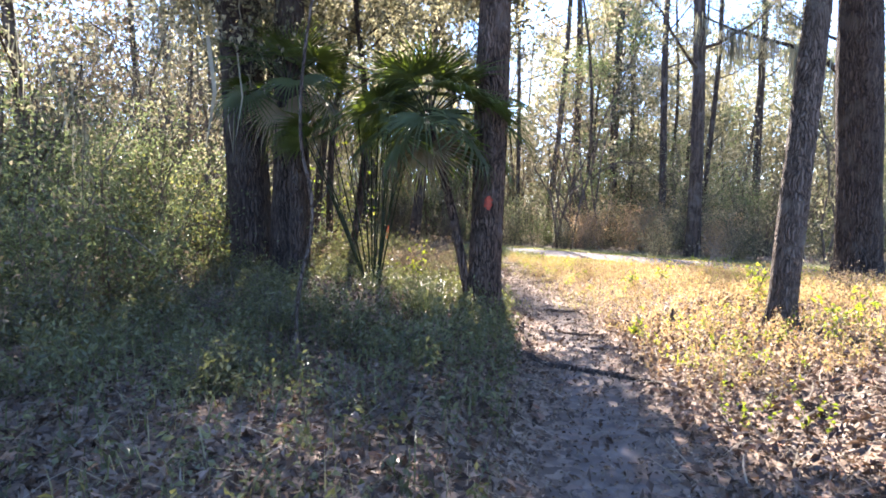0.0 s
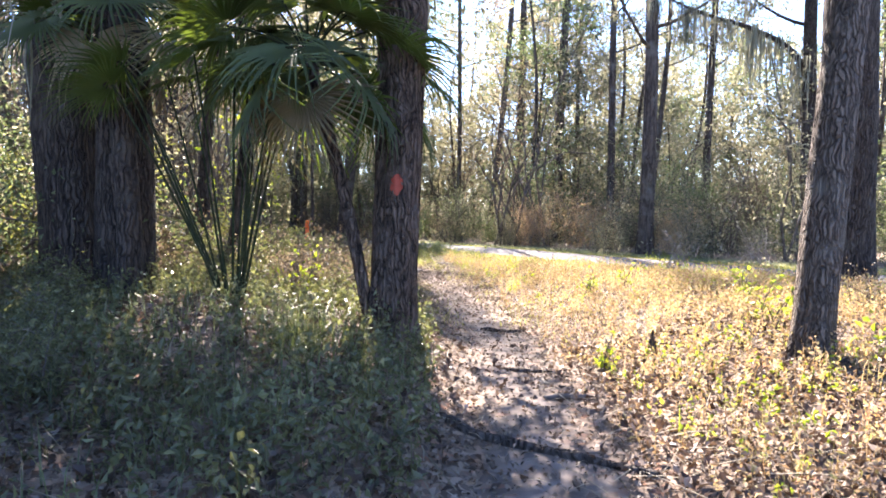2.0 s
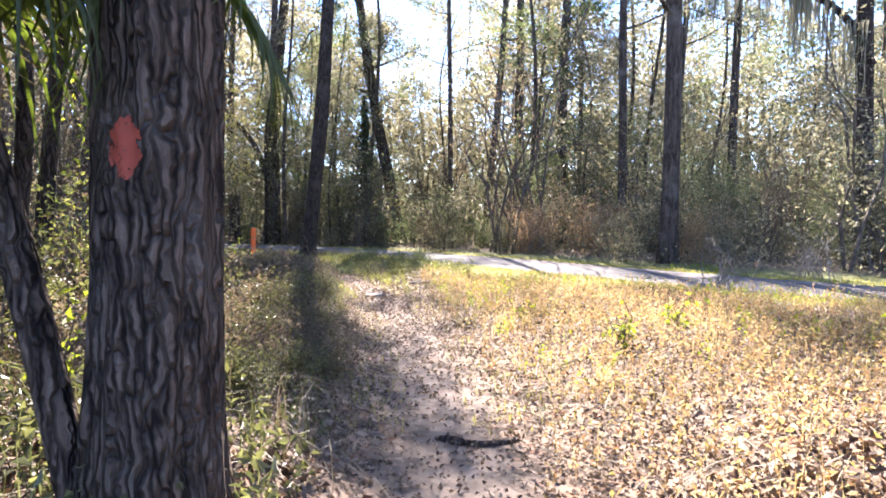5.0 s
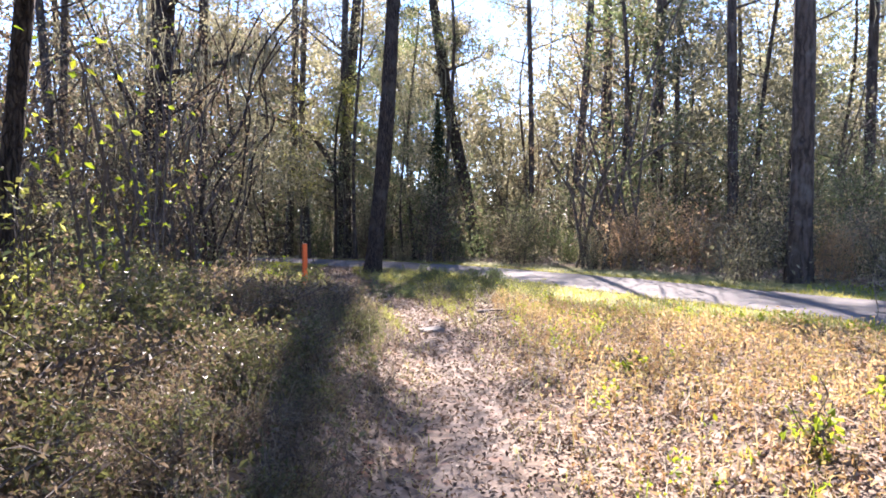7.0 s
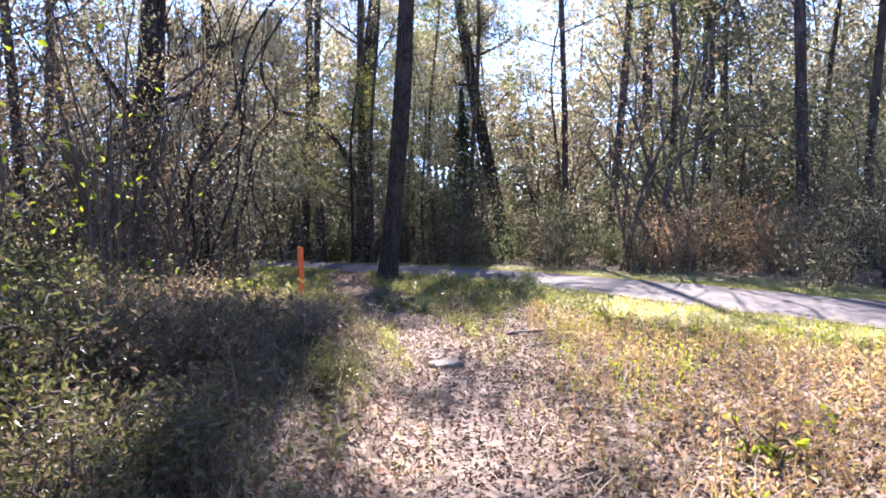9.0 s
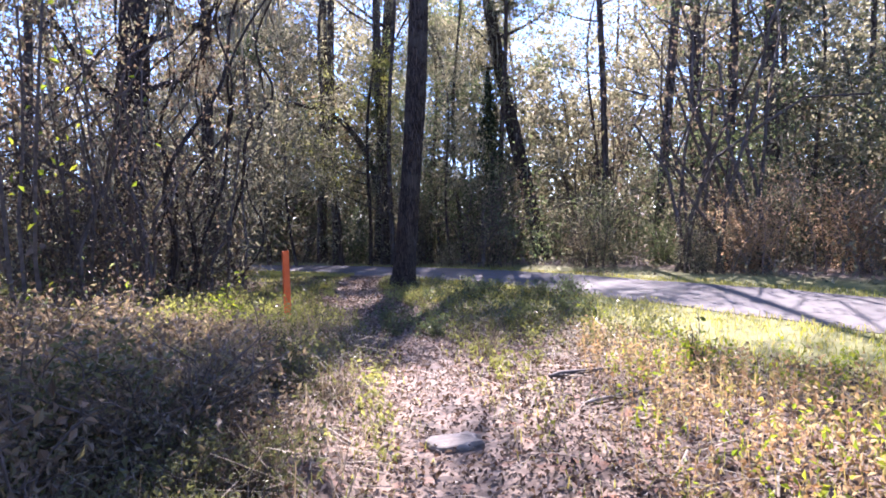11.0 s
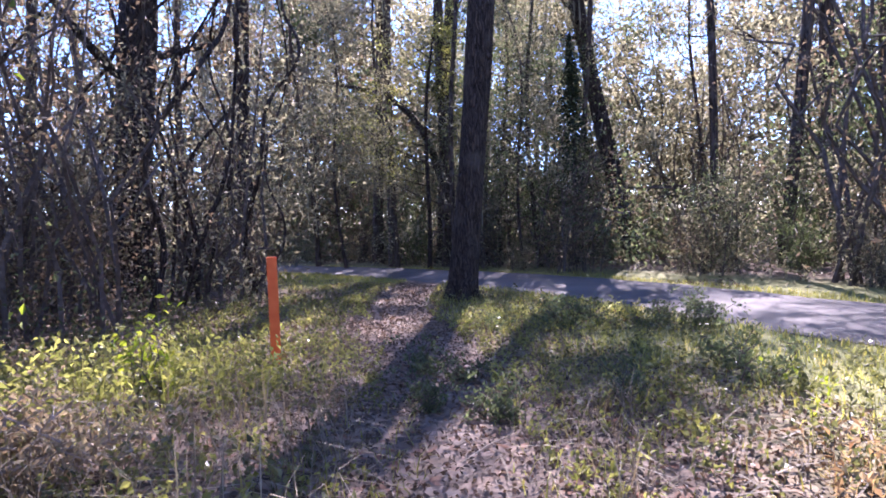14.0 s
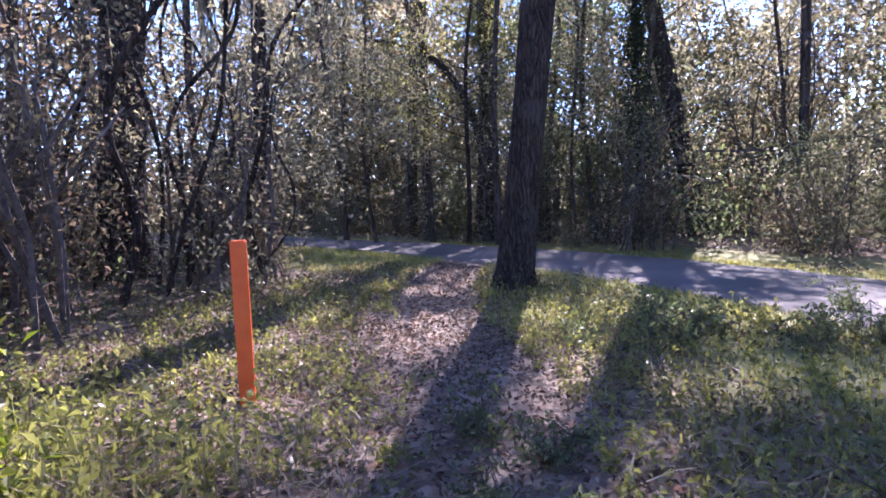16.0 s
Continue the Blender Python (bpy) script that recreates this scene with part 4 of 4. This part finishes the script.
def cedar(x, y, h, w):
    """A narrow dark conifer, leafy to the ground."""
    z0 = float(height(x, y)) - 0.1
    ob = thing("cedar_tree", (x, y, z0), "narrow dark evergreen cedar beyond the lane", "tree")
    part("trunk", tube(bend((0, 0, 0), (0.1, 0, h), 0.05, 10), np.linspace(0.09, 0.02, 10), 8, 0.03, 1, 0.2), BARK_DARK, ob, smooth=True)
    n = 5200
    u, a = rng.random(n) ** 0.8, rng.uniform(0, 2 * np.pi, n)
    rr = w * (1 - u) ** 0.95 * (0.75 + 0.3 * np.sin(a * 5 + u * 21)) * np.sqrt(rng.random(n))
    tagged(part("crown", leaves(np.stack([rr * np.cos(a), rr * np.sin(a), 0.2 + u * h], 1), 0.12, 0.05, 0.4), CEDAR, ob), kind="stuff")


for bx, by, s in [(-1.2, 33.4, 0.85), (4.2, 38.8, 1.25), (-7.2, 34.4, 1.0)]:
    place(close_kinds[3], bx, by, s)
place(close_kinds[1], -0.9, 34.6, 0.85)
place(close_kinds[1], -2.6, 35.2, 0.8)
for bx, by, s in [(-5.6, 34.9, 0.72), (-2.4, 36.4, 0.68), (-8.8, 35.6, 0.8), (-3.3, 33.6, 0.8)]:
    place(close_kinds[0], bx, by, s)
for bx, by, s in [(-10.5, 21.5, 1.0), (-11.5, 26.5, 1.1), (-10.6, 31.0, 1.0), (-13.5, 31, 1.2), (-8.6, 22.3, 0.95)]:
    place(close_kinds[2], bx, by, s)
cedar(0.2, 34.5, 6.8, 1.35)


# ---- palms ----
def fan(length, lobes, sweep, droop, seed):
    """A fan blade: folded leaflets joined for two fifths, then narrow, stiff and free, tips hanging."""
    sr = np.random.default_rng(seed)
    vs, fs = [], []
    stops = ((0.12, 0.3), (0.4, 1.0), (0.6, 0.72), (0.78, 0.46), (0.92, 0.24), (1.0, 0.04))
    m = len(stops)
    for k in range(lobes):
        a = (k / (lobes - 1) - 0.5) * sweep + sr.normal(0, 0.012)
        ln = length * (0.72 + 0.28 * math.cos(a * 0.75)) * sr.uniform(0.9, 1.06)
        wv = 0.5 * sweep / lobes * length * 0.4 * 0.98
        d, s = np.array([math.cos(a), math.sin(a), 0]), np.array([-math.sin(a), math.cos(a), 0])
        dr = droop * sr.uniform(0.3, 1.5)
        side = sr.normal(0, 0.05)
        row = []
        for u, w in stops:
            c = d * ln * u + s * side * ln * max(0, u - 0.4) ** 2 - np.array([0, 0, 1]) * dr * ln * max(0, u - 0.42) ** 2
            fold = 0.75 * wv * w
            row.append([c + s * wv * w, c + np.array([0, 0, fold]), c - s * wv * w])
        vs.append(np.array(row).reshape(-1, 3))
        b = k * 3 * m
        fs += [(b + i * 3 + j, b + i * 3 + j + 1, b + i * 3 + j + 4, b + i * 3 + j + 3) for i in range(m - 1) for j in range(2)]
        if k:
            fs.append((b + 2, b + 5, b - 3 * m + 3, b - 3 * m))
    return np.concatenate(vs), np.array(fs)


def frond(owner, root, hub, length, tilt, roll, seed, mat=PALM, sweep=4.4, droop=0.7, name="frond", arch=0.1):
    """Stalk from root to hub, with a fan blade on its end."""
    root, hub = np.array(root, float), np.array(hub, float)
    u = np.linspace(0, 1, 9)[:, None]
    out = hub - root
    p = root + out * u + np.array([0, 0, 1]) * arch * np.linalg.norm(out) * np.sin(u * np.pi)
    stalk = part(name, tube(p, np.linspace(0.013, 0.007, 9), 6), PETIOLE, owner, smooth=True)
    blade = part("blade", fan(length, 38, sweep, droop, seed), mat, stalk)
    yaw = math.atan2(out[1], out[0])
    blade.matrix_local = Matrix.Translation(hub) @ Euler((0, 0, yaw)).to_matrix().to_4x4() @ Euler((radians(roll), radians(tilt), 0)).to_matrix().to_4x4()
    return stalk


palmetto = thing("palmetto", (-0.96, 7.9, float(height(-0.96, 7.9))), "clump of green fan palmetto with long dark stalks", "palm")
palm_random = random.Random(4)
for k in range(17):
    a = k * 2.4 + 0.4
    o = 0.18 + 0.82 * ((k * 7) % 17) / 17
    hub = (math.cos(a) * o * 1.35, math.sin(a) * o * 0.8, 2.5 - 0.55 * o + 0.28 * math.sin(k * 3.1))
    tilt = palm_random.choice([-50, -25, 10, 40, 70])
    frond(palmetto, (0.1 * math.cos(a), 0.08 * math.sin(a), 0), hub, palm_random.uniform(0.5, 0.68), tilt, palm_random.uniform(-35, 35), k, droop=0.5, arch=0.03, sweep=3.6)

def head(owner, top, count, seed, reach, length, dead=()):
    """The crown of a fan palm: fronds all round, the young ones upright, the old ones hanging."""
    sr = random.Random(seed)
    x, y, z = top
    for k in range(count):
        u = (k + 0.5) / count
        a = k * 2.4 + sr.uniform(-0.2, 0.2)
        up = math.radians(78 - 122 * u)
        ln = reach * (0.75 + 0.35 * math.sin(u * 3.1)) * sr.uniform(0.88, 1.1)
        hub = (x + math.cos(a) * math.cos(up) * ln, y + math.sin(a) * math.cos(up) * ln, z + math.sin(up) * ln)
        frond(owner, top, hub, length * sr.uniform(0.88, 1.1), -math.degrees(up) + 28, sr.uniform(-30, 30), seed * 40 + k,
              mat=PALM_DEAD if k in dead else PALM, droop=0.45 + 0.7 * u, arch=0.08, sweep=4.0)


cabbage = thing("cabbage_palm", (0.26, 7.55, float(height(0.26, 7.55))), "young fan palm leaning from the foot of a tree", "palm")
cp = bend((0.1, 0, -0.05), (-0.42, 0.05, 2.35), 0.04, 14)
part("trunk", tube(cp, np.linspace(0.06, 0.052, 14), 14, 0.05, 2.0), BARK_OAK, cabbage, smooth=True)
head(cabbage, tuple(cp[-1] - [0, 0, 0.04]), 24, 3, 0.62, 0.78, (22, 23))
for k, (hx, hy, hz) in enumerate([(0.42, 0.5, 2.75), (0.5, 0.4, 2.35), (0.42, 0.55, 2.0)]):
    frond(cabbage, tuple(cp[-1] - [0, 0, 0.04]), (hx, hy, hz), 0.7, 10 + 22 * k, 20, 120 + k, droop=0.6)

old_palm = thing("cabbage_palm", (-2.08, 8.42, float(height(-2.08, 8.42))), "dark fan palm crowded against a double-trunked oak", "palm")
op = bend((0, 0, -0.05), (-0.08, 0.02, 2.8), 0.05, 16)
part("trunk", tube(op, np.linspace(0.13, 0.1, 16), 18, 0.09, 5.0, 0.2), BARK_DARK, old_palm, smooth=True)
head(old_palm, tuple(op[-1] - [0, 0, 0.04]), 17, 7, 0.6, 0.72, (13, 15, 16))


# ---- marker post ----
def marker_post(x, y):
    z = float(height(x, y))
    ob = thing("trail_marker_post", (x, y, z), "bright orange square wooden trail marker post, slightly leaning", "post")
    bm = bmesh.new()
    bmesh.ops.create_cube(bm, size=1)
    bmesh.ops.scale(bm, vec=(0.092, 0.092, 1.3), verts=bm.verts)
    bmesh.ops.translate(bm, vec=(0, 0, 0.37), verts=bm.verts)
    bmesh.ops.bevel(bm, geom=bm.edges[:], offset=0.007, segments=2, affect="EDGES")
    me = bpy.data.meshes.new("post")
    bm.to_mesh(me)
    bm.free()
    me.materials.append(ORANGE)
    p = new("post", me)
    p.parent = ob
    ob.rotation_euler = (radians(1.0), radians(0.5), radians(31))
    return ob


marker_post(-1.93, 20.72)


# ---- roots, sticks, vines ----
def stick(name, line, r, mat, label, category, lift=0.0):
    p = curve_points(line, 0.08)
    if p.shape[1] == 2:
        p = np.concatenate([p, (height(p[:, 0], p[:, 1]) + lift)[:, None]], 1)
    k = np.arange(len(p))
    rr = r * (1 - 0.5 * k / len(p)) * (1 + 0.12 * np.sin(k * 1.3))
    rr[0] *= 0.4
    rr[-1] *= 0.3
    base = p.mean(0)
    ob = new(name, quick_mesh(name, *tube(p - base, rr, 8, 0.03, r), mat, True))
    ob.location = base
    return tagged(ob, label, category)


stick("tree_root", [(0.85, 6.15), (1.25, 5.9), (1.6, 5.65), (2.1, 5.3)], 0.045, BARK_DARK, "dark bare root across the dirt trail", "root", 0.012)
stick("tree_root", [(1.65, 9.45), (1.9, 9.3), (2.2, 9.4)], 0.035, BARK_DARK, "short dark root in the trail", "root", 0.008)
stick("tree_root", [(1.6, 7.65), (1.85, 7.55), (2.05, 7.6)], 0.03, BARK_DARK, "short dark root in the trail", "root", 0.006)
stick("fallen_stick", [(1.75, 6.75), (2.2, 6.8)], 0.03, TWIG_DARK, "short broken stick lying on the trail", "stick", 0.02)
stick("fallen_branch", [(1.7, 17.35), (1.95, 17.5), (2.3, 17.65)], 0.027, TWIG_DARK, "weathered fallen branch in the leaf litter", "branch", 0.03)
stick("fallen_branch", [(1.9, 16.6), (2.8, 17.1)], 0.014, TWIG, "thin fallen branch in the leaf litter", "branch", 0.02)


def flat_stone(x, y, half, thick, seed):
    """A flat worn stone with a ragged outline and rounded rim, half sunk in the ground."""
    sr = np.random.default_rng(seed)
    bm = bmesh.new()
    n = 18
    lobes = 1 + 0.12 * np.sin(np.arange(n) * 1.3 + seed) + sr.normal(0, 0.05, n)
    rings = []
    for z, k in ((-0.05, 1.0), (thick * 0.55, 1.02), (thick * 0.9, 0.95), (thick, 0.84)):
        rings.append([bm.verts.new((half[0] * k * lobes[i] * math.cos(i * 2 * math.pi / n), half[1] * k * lobes[i] * math.sin(i * 2 * math.pi / n), z + sr.normal(0, 0.002))) for i in range(n)])
    for a, b in zip(rings[:-1], rings[1:]):
        for i in range(n):
            bm.faces.new((a[i], a[(i + 1) % n], b[(i + 1) % n], b[i]))
    bm.faces.new(rings[-1])
    me = bpy.data.meshes.new("flat_stone")
    bm.to_mesh(me)
    bm.free()
    me.materials.append(STONE)
    ob = new("flat_stone", me)
    ob.location = (x, y, float(height(x, y)))
    ob.rotation_euler = (radians(3), radians(-2), radians(8))
    return tagged(ob, "flat pale stone sunk in the litter of the trail", "stone")


flat_stone(1.1, 15.85, (0.17, 0.11), 0.04, 4)
stick("stump", [(3.12, 7.85, 0.0), (3.12, 7.85, 0.16), (3.14, 7.86, 0.27), (3.13, 7.86, 0.33)], 0.05, BARK_GREY, "small broken stump among dry weeds", "stump")
stick("vine", [(-1.12, 4.35, 0.1), (-1.2, 4.5, 0.9), (-1.02, 4.6, 1.6), (-1.2, 4.5, 2.3), (-1.0, 4.75, 4.0)], 0.019, BARK_GREY, "thin grey-brown bare vine rising from the brush", "vine")
for k in range(16):
    sr = np.random.default_rng(200 + k)
    x0, y0 = sr.uniform(-9.5, -5.0), sr.uniform(23.0, 27.0)
    x1, y1 = x0 + sr.uniform(0.2, 2.2), y0 + sr.uniform(-0.6, 0.8)
    stick("vine", [(x0, y0, 0.0), *[(x0 + (x1 - x0) * u + sr.normal(0, 0.45), y0 + (y1 - y0) * u + sr.normal(0, 0.3), 7.0 * u) for u in (0.15, 0.32, 0.5, 0.62, 0.8, 1.0)]],
          sr.uniform(0.02, 0.05), BARK_DARK, "dark woody vine climbing into the trees", "vine")


# ---- ground cover ----
def clear_of_lane(x, y, off=0.0):
    r, _ = to_line(x, y, lane_line)
    return r > LANE_HALF + off


def cover(name, vf, mat, label, category):
    return tagged(part(name, vf, mat), label, category, kind="stuff")


x, y = spread(185000, -4.5, 6.5, 0.8, 23)
d, _ = to_line(x, y, trail_line)
keep = clear_of_lane(x, y, 2.0) & (rng.random(len(x)) < np.clip(0.42 + 0.45 * smooth(10, 13, y) + 0.58 * smooth(0.15, 0.75, d), 0, 1))
x, y = x[keep], y[keep]
cover("leaf_litter", leaves(on_ground(x, y, rng.uniform(0.004, 0.035, len(x))), 0.037, 0.022, 0, 0.5), LITTER, "fallen brown leaves covering the woodland floor", "leaf litter")

# real leaf litter, also laid to darken the trail's shaded end
x, y = spread(14000, -5, 3.5, 22.5, 28.8)
keep = clear_of_lane(x, y, 0.5)
cover("lane_litter", leaves(on_ground(x[keep], y[keep], rng.uniform(0.004, 0.035, keep.sum())), 0.05, 0.03, 0, 0.5), LITTER, "fallen brown leaves between trail and lane", "leaf litter")

x, y = spread(15000, -5, 4.5, 0.6, 8.5)
d, _ = to_line(x, y, trail_line)
keep = rng.random(len(x)) < 0.15 + 0.85 * smooth(0.3, 0.9, d)
cover("large_fallen_leaves", leaves(on_ground(x[keep], y[keep], rng.uniform(0.02, 0.05, keep.sum())), 0.075, 0.048, 0.2, 0.35), OAK_LEAF, "large curled brown oak leaves on the woodland floor", "leaf litter")

k = rng.integers(0, len(lane_line) - 1, 150000)
way = unit(np.diff(lane_line, axis=0))
u, o = rng.random(len(k)), rng.uniform(0, 1, len(k)) ** 1.2
far_side = rng.random(len(k)) < 0.25
o = np.where(far_side, LANE_HALF - 0.03 + o * 0.9, -(LANE_HALF - 0.03 + o * 3.6))
x = lane_line[k, 0] + way[k, 0] * u * 0.5 + way[k, 1] * o
y = lane_line[k, 1] + way[k, 1] * u * 0.5 - way[k, 0] * o
d, _ = to_line(x, y, trail_line)
keep = (d > 0.5) & (x > -9) & (x < 14) & (y > 9) & (np.abs(o) < LANE_HALF + 2.9 + 0.7 * wave(x * 1.5, y * 1.5))
x, y = x[keep], y[keep]
cover("verge_grass", blades(on_ground(x, y), 0.085, 0.011, 0.9), TURF, "short yellow-green grass on the lane's verge", "grass")

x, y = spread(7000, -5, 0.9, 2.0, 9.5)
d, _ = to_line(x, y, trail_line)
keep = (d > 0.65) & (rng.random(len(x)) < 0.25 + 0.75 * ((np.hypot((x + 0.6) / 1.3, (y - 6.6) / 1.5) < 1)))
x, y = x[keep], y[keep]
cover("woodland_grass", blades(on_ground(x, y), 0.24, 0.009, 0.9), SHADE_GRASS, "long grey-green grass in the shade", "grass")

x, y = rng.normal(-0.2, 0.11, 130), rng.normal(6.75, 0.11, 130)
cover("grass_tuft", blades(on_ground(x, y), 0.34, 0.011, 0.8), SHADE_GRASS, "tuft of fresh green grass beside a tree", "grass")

x, y = spread(11000, -5.5, 1.3, 8.5, 20)
d, _ = to_line(x, y, trail_line)
keep = (d > 0.6) & clear_of_lane(x, y, 2.0)
x, y = x[keep], y[keep]
cover("dead_grass", blades(on_ground(x, y), 0.3, 0.006, 1.3), STRAW, "bent dry straw-coloured grass on the bank", "grass")


x, y = spread(15000, -0.6, 7.5, 9.5, 20)
d, _ = to_line(x, y, trail_line)
keep = (d > 0.22) & clear_of_lane(x, y, 1.6) & (rng.random(len(x)) < 0.45 + 0.45 * wave(x * 1.2, y * 1.2))
x, y = x[keep], y[keep]
cover("clearing_grass", blades(on_ground(x, y), 0.09, 0.007, 1.2), TURF, "thin yellowed grass through the litter", "grass")


def sprigs(x, y, h, per, leaf, wide):
    """Small weeds: a few leaves up a short stem."""
    n = len(x)
    hh = h * rng.uniform(0.4, 1.3, n)
    g = on_ground(x, y)
    lean = rng.normal(0, 0.25, (n, 2))
    pts = []
    for k in range(per):
        u = (k + 0.6) / per
        p = g.copy()
        p[:, 2] += hh * u
        p[:, :2] += lean * (hh * u)[:, None] + rng.normal(0, leaf * 0.5, (n, 2))
        pts.append(p)
    a = leaves(np.concatenate(pts), leaf, leaf * wide)
    b = blades(g, h * 0.9, 0.005, 0.35)
    return join([a, b])


x, y = spread(11000, 2.0, 10, 4.6, 19)
d, _ = to_line(x, y, trail_line)
keep = (rng.random(len(x)) < 0.12 + 0.88 * smooth(0.45, 1.7, d + 0.25 * wave(x * 2, y * 2))) & (d > 0.42) & clear_of_lane(x, y, 2.7)
x, y = x[keep], y[keep]
cover("dry_weeds", sprigs(x, y, 0.25, 7, 0.042, 0.5), WEED, "low russet dry weeds in the sunny clearing", "weeds")
x, y = spread(2600, 2.2, 11, 3.5, 21)
d, _ = to_line(x, y, trail_line)
keep = (d > 0.9) & clear_of_lane(x, y, 0.8) & (wave(x * 0.7, y * 0.7 + 1) > 0.0)
x, y = x[keep], y[keep]
cover("green_weeds", sprigs(x, y, 0.18, 7, 0.045, 0.6), LIME, "sunlit yellow-green weeds in the clearing", "weeds")
x, y = spread(7500, -5.5, 4.2, 2, 26)
d, _ = to_line(x, y, trail_line)
keep = (d > 0.75) & clear_of_lane(x, y, 0.5) & ((x < 1.2) | (y > 18.5) & (x < 3.2))
x, y = x[keep], y[keep]
x2, y2 = spread(4200, -4.4, 1.7, 15.5, 25.5)
d, _ = to_line(x2, y2, trail_line)
keep = (d > 0.42) & clear_of_lane(x2, y2, 0.3) & (wave(x2 * 1.3, y2 * 1.3) > -0.25)
x3, y3 = spread(2000, -4.2, 0.9, 3.6, 8.6)
d, _ = to_line(x3, y3, trail_line)
keep3 = (d > 0.7) & (wave(x3 * 1.4, y3 * 1.4) > -0.3)
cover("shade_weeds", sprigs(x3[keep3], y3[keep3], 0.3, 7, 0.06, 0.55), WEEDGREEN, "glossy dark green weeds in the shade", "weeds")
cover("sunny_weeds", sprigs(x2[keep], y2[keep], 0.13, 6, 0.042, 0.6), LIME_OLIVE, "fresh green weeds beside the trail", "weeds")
x4, y4 = spread(620, -3.8, -1.2, 17.4, 20.0)
d, _ = to_line(x4, y4, trail_line)
keep = (d > 0.9) & (wave(x4 * 1.6, y4 * 1.6) > -0.3)
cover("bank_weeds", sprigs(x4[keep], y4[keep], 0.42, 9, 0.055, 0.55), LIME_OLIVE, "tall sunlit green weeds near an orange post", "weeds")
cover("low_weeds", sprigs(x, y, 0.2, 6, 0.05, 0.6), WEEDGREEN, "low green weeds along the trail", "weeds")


def fallen_twigs(x, y):
    """Thin dead twigs and stalks lying every way on the ground."""
    n = len(x)
    a, ln = rng.uniform(0, 2 * np.pi, n), rng.uniform(0.08, 0.42, n)
    d = np.stack([np.cos(a), np.sin(a)], 1) * ln[:, None] / 2
    s = np.stack([-np.sin(a), np.cos(a), 0 * a], 1) * rng.uniform(0.002, 0.006, (n, 1))
    p, q = on_ground(x - d[:, 0], y - d[:, 1], rng.uniform(0.01, 0.05, n)), on_ground(x + d[:, 0], y + d[:, 1], rng.uniform(0.01, 0.09, n))
    m = (p + q) / 2 + [0, 0, 0.012] + s * 2
    v = np.stack([p - s, p + s, m + s, m - s, q + s * 0.5, q - s * 0.5], 1).reshape(-1, 3)
    k = np.arange(n)[:, None] * 6
    return v, np.concatenate([k + [0, 1, 2, 3], k + [3, 2, 4, 5]])


x, y = spread(9000, -5, 7.5, 1, 23)
d, _ = to_line(x, y, trail_line)
keep = clear_of_lane(x, y, 1.5) & (rng.random(len(x)) < 0.3 + 0.7 * smooth(0.3, 0.8, d))
cover("fallen_twigs", fallen_twigs(x[keep], y[keep]), STRAW, "thin dead twigs scattered over the leaf litter", "twigs")


def undergrowth(name, n, box, mat, top, leaf, label, keep_if):
    """Low leaves in patches over the floor of the wood."""
    x, y = spread(n, *box)
    r, side = to_line(x, y, lane_line)
    d, _ = to_line(x, y, trail_line)
    patch = 0.5 + 0.5 * wave(x * 0.8, y * 0.8) + 0.35 * wave(x * 2.1 + 4, y * 2.1)
    ok = keep_if(x, y, r, side, d) & (rng.random(n) < np.clip(patch + 0.25, 0, 1))
    x, y, patch = x[ok], y[ok], patch[ok]
    p = on_ground(x, y)
    p[:, 2] += np.clip(patch, 0.15, 1.3) * top * rng.random(len(x)) ** 1.3
    cover(name, leaves(p, leaf, leaf * 0.5), mat, label, "undergrowth")


undergrowth("wood_undergrowth", 60000, (-20, 26, 14, 50), OLIVE, 1.7, 0.12, "olive undergrowth on the floor of the wood", lambda x, y, r, side, d: (side < 0) & (r > LANE_HALF + 1.2))
undergrowth("dry_undergrowth", 52000, (-18, -3.6, 4, 31), BRUSH, 1.9, 0.075, "dry brown undergrowth and vines under the trees", lambda x, y, r, side, d: (r > 3.4) & (d > 3.6))
undergrowth("green_undergrowth", 36000, (-18, -3.0, 4, 31), GREEN, 1.5, 0.08, "green undergrowth under the trees", lambda x, y, r, side, d: (r > 3.2) & (d > 3.4))

# ---- sunlit young plants ----
for x, y, h, w, n in [(-1.98, 19.12, 0.6, 0.24, 140), (3.6, 11.2, 0.42, 0.16, 60), (4.3, 11.6, 0.4, 0.15, 50), (2.9, 17.6, 0.4, 0.2, 60), (4.6, 6.5, 0.5, 0.3, 110), (4.4, 8.0, 0.5, 0.3, 90),
                      (5.0, 9.5, 0.5, 0.3, 90), (-0.4, 8.9, 0.6, 0.22, 70), (3.1, 13.4, 0.3, 0.2, 40), (2.6, 7.7, 0.32, 0.15, 40)]:
    shrub("young_plant", (x, y, float(height(x, y))), h, w, 6, n, 0.07, (TWIG_DARK, LIME), "small young plant with bright lime leaves", "plant", "young lime plants", 0.2, 0.6)
for x, y, h in [(-2.05, 13.8, 3.1), (-3.9, 18.1, 4.9)]:
    shrub("sapling", (x, y, float(height(x, y))), h, 0.55, 5, 130, 0.1, (TWIG_DARK, LIME), "thin sapling with scattered yellow-green leaves", "sapling", "saplings", 0.1, 0.55)
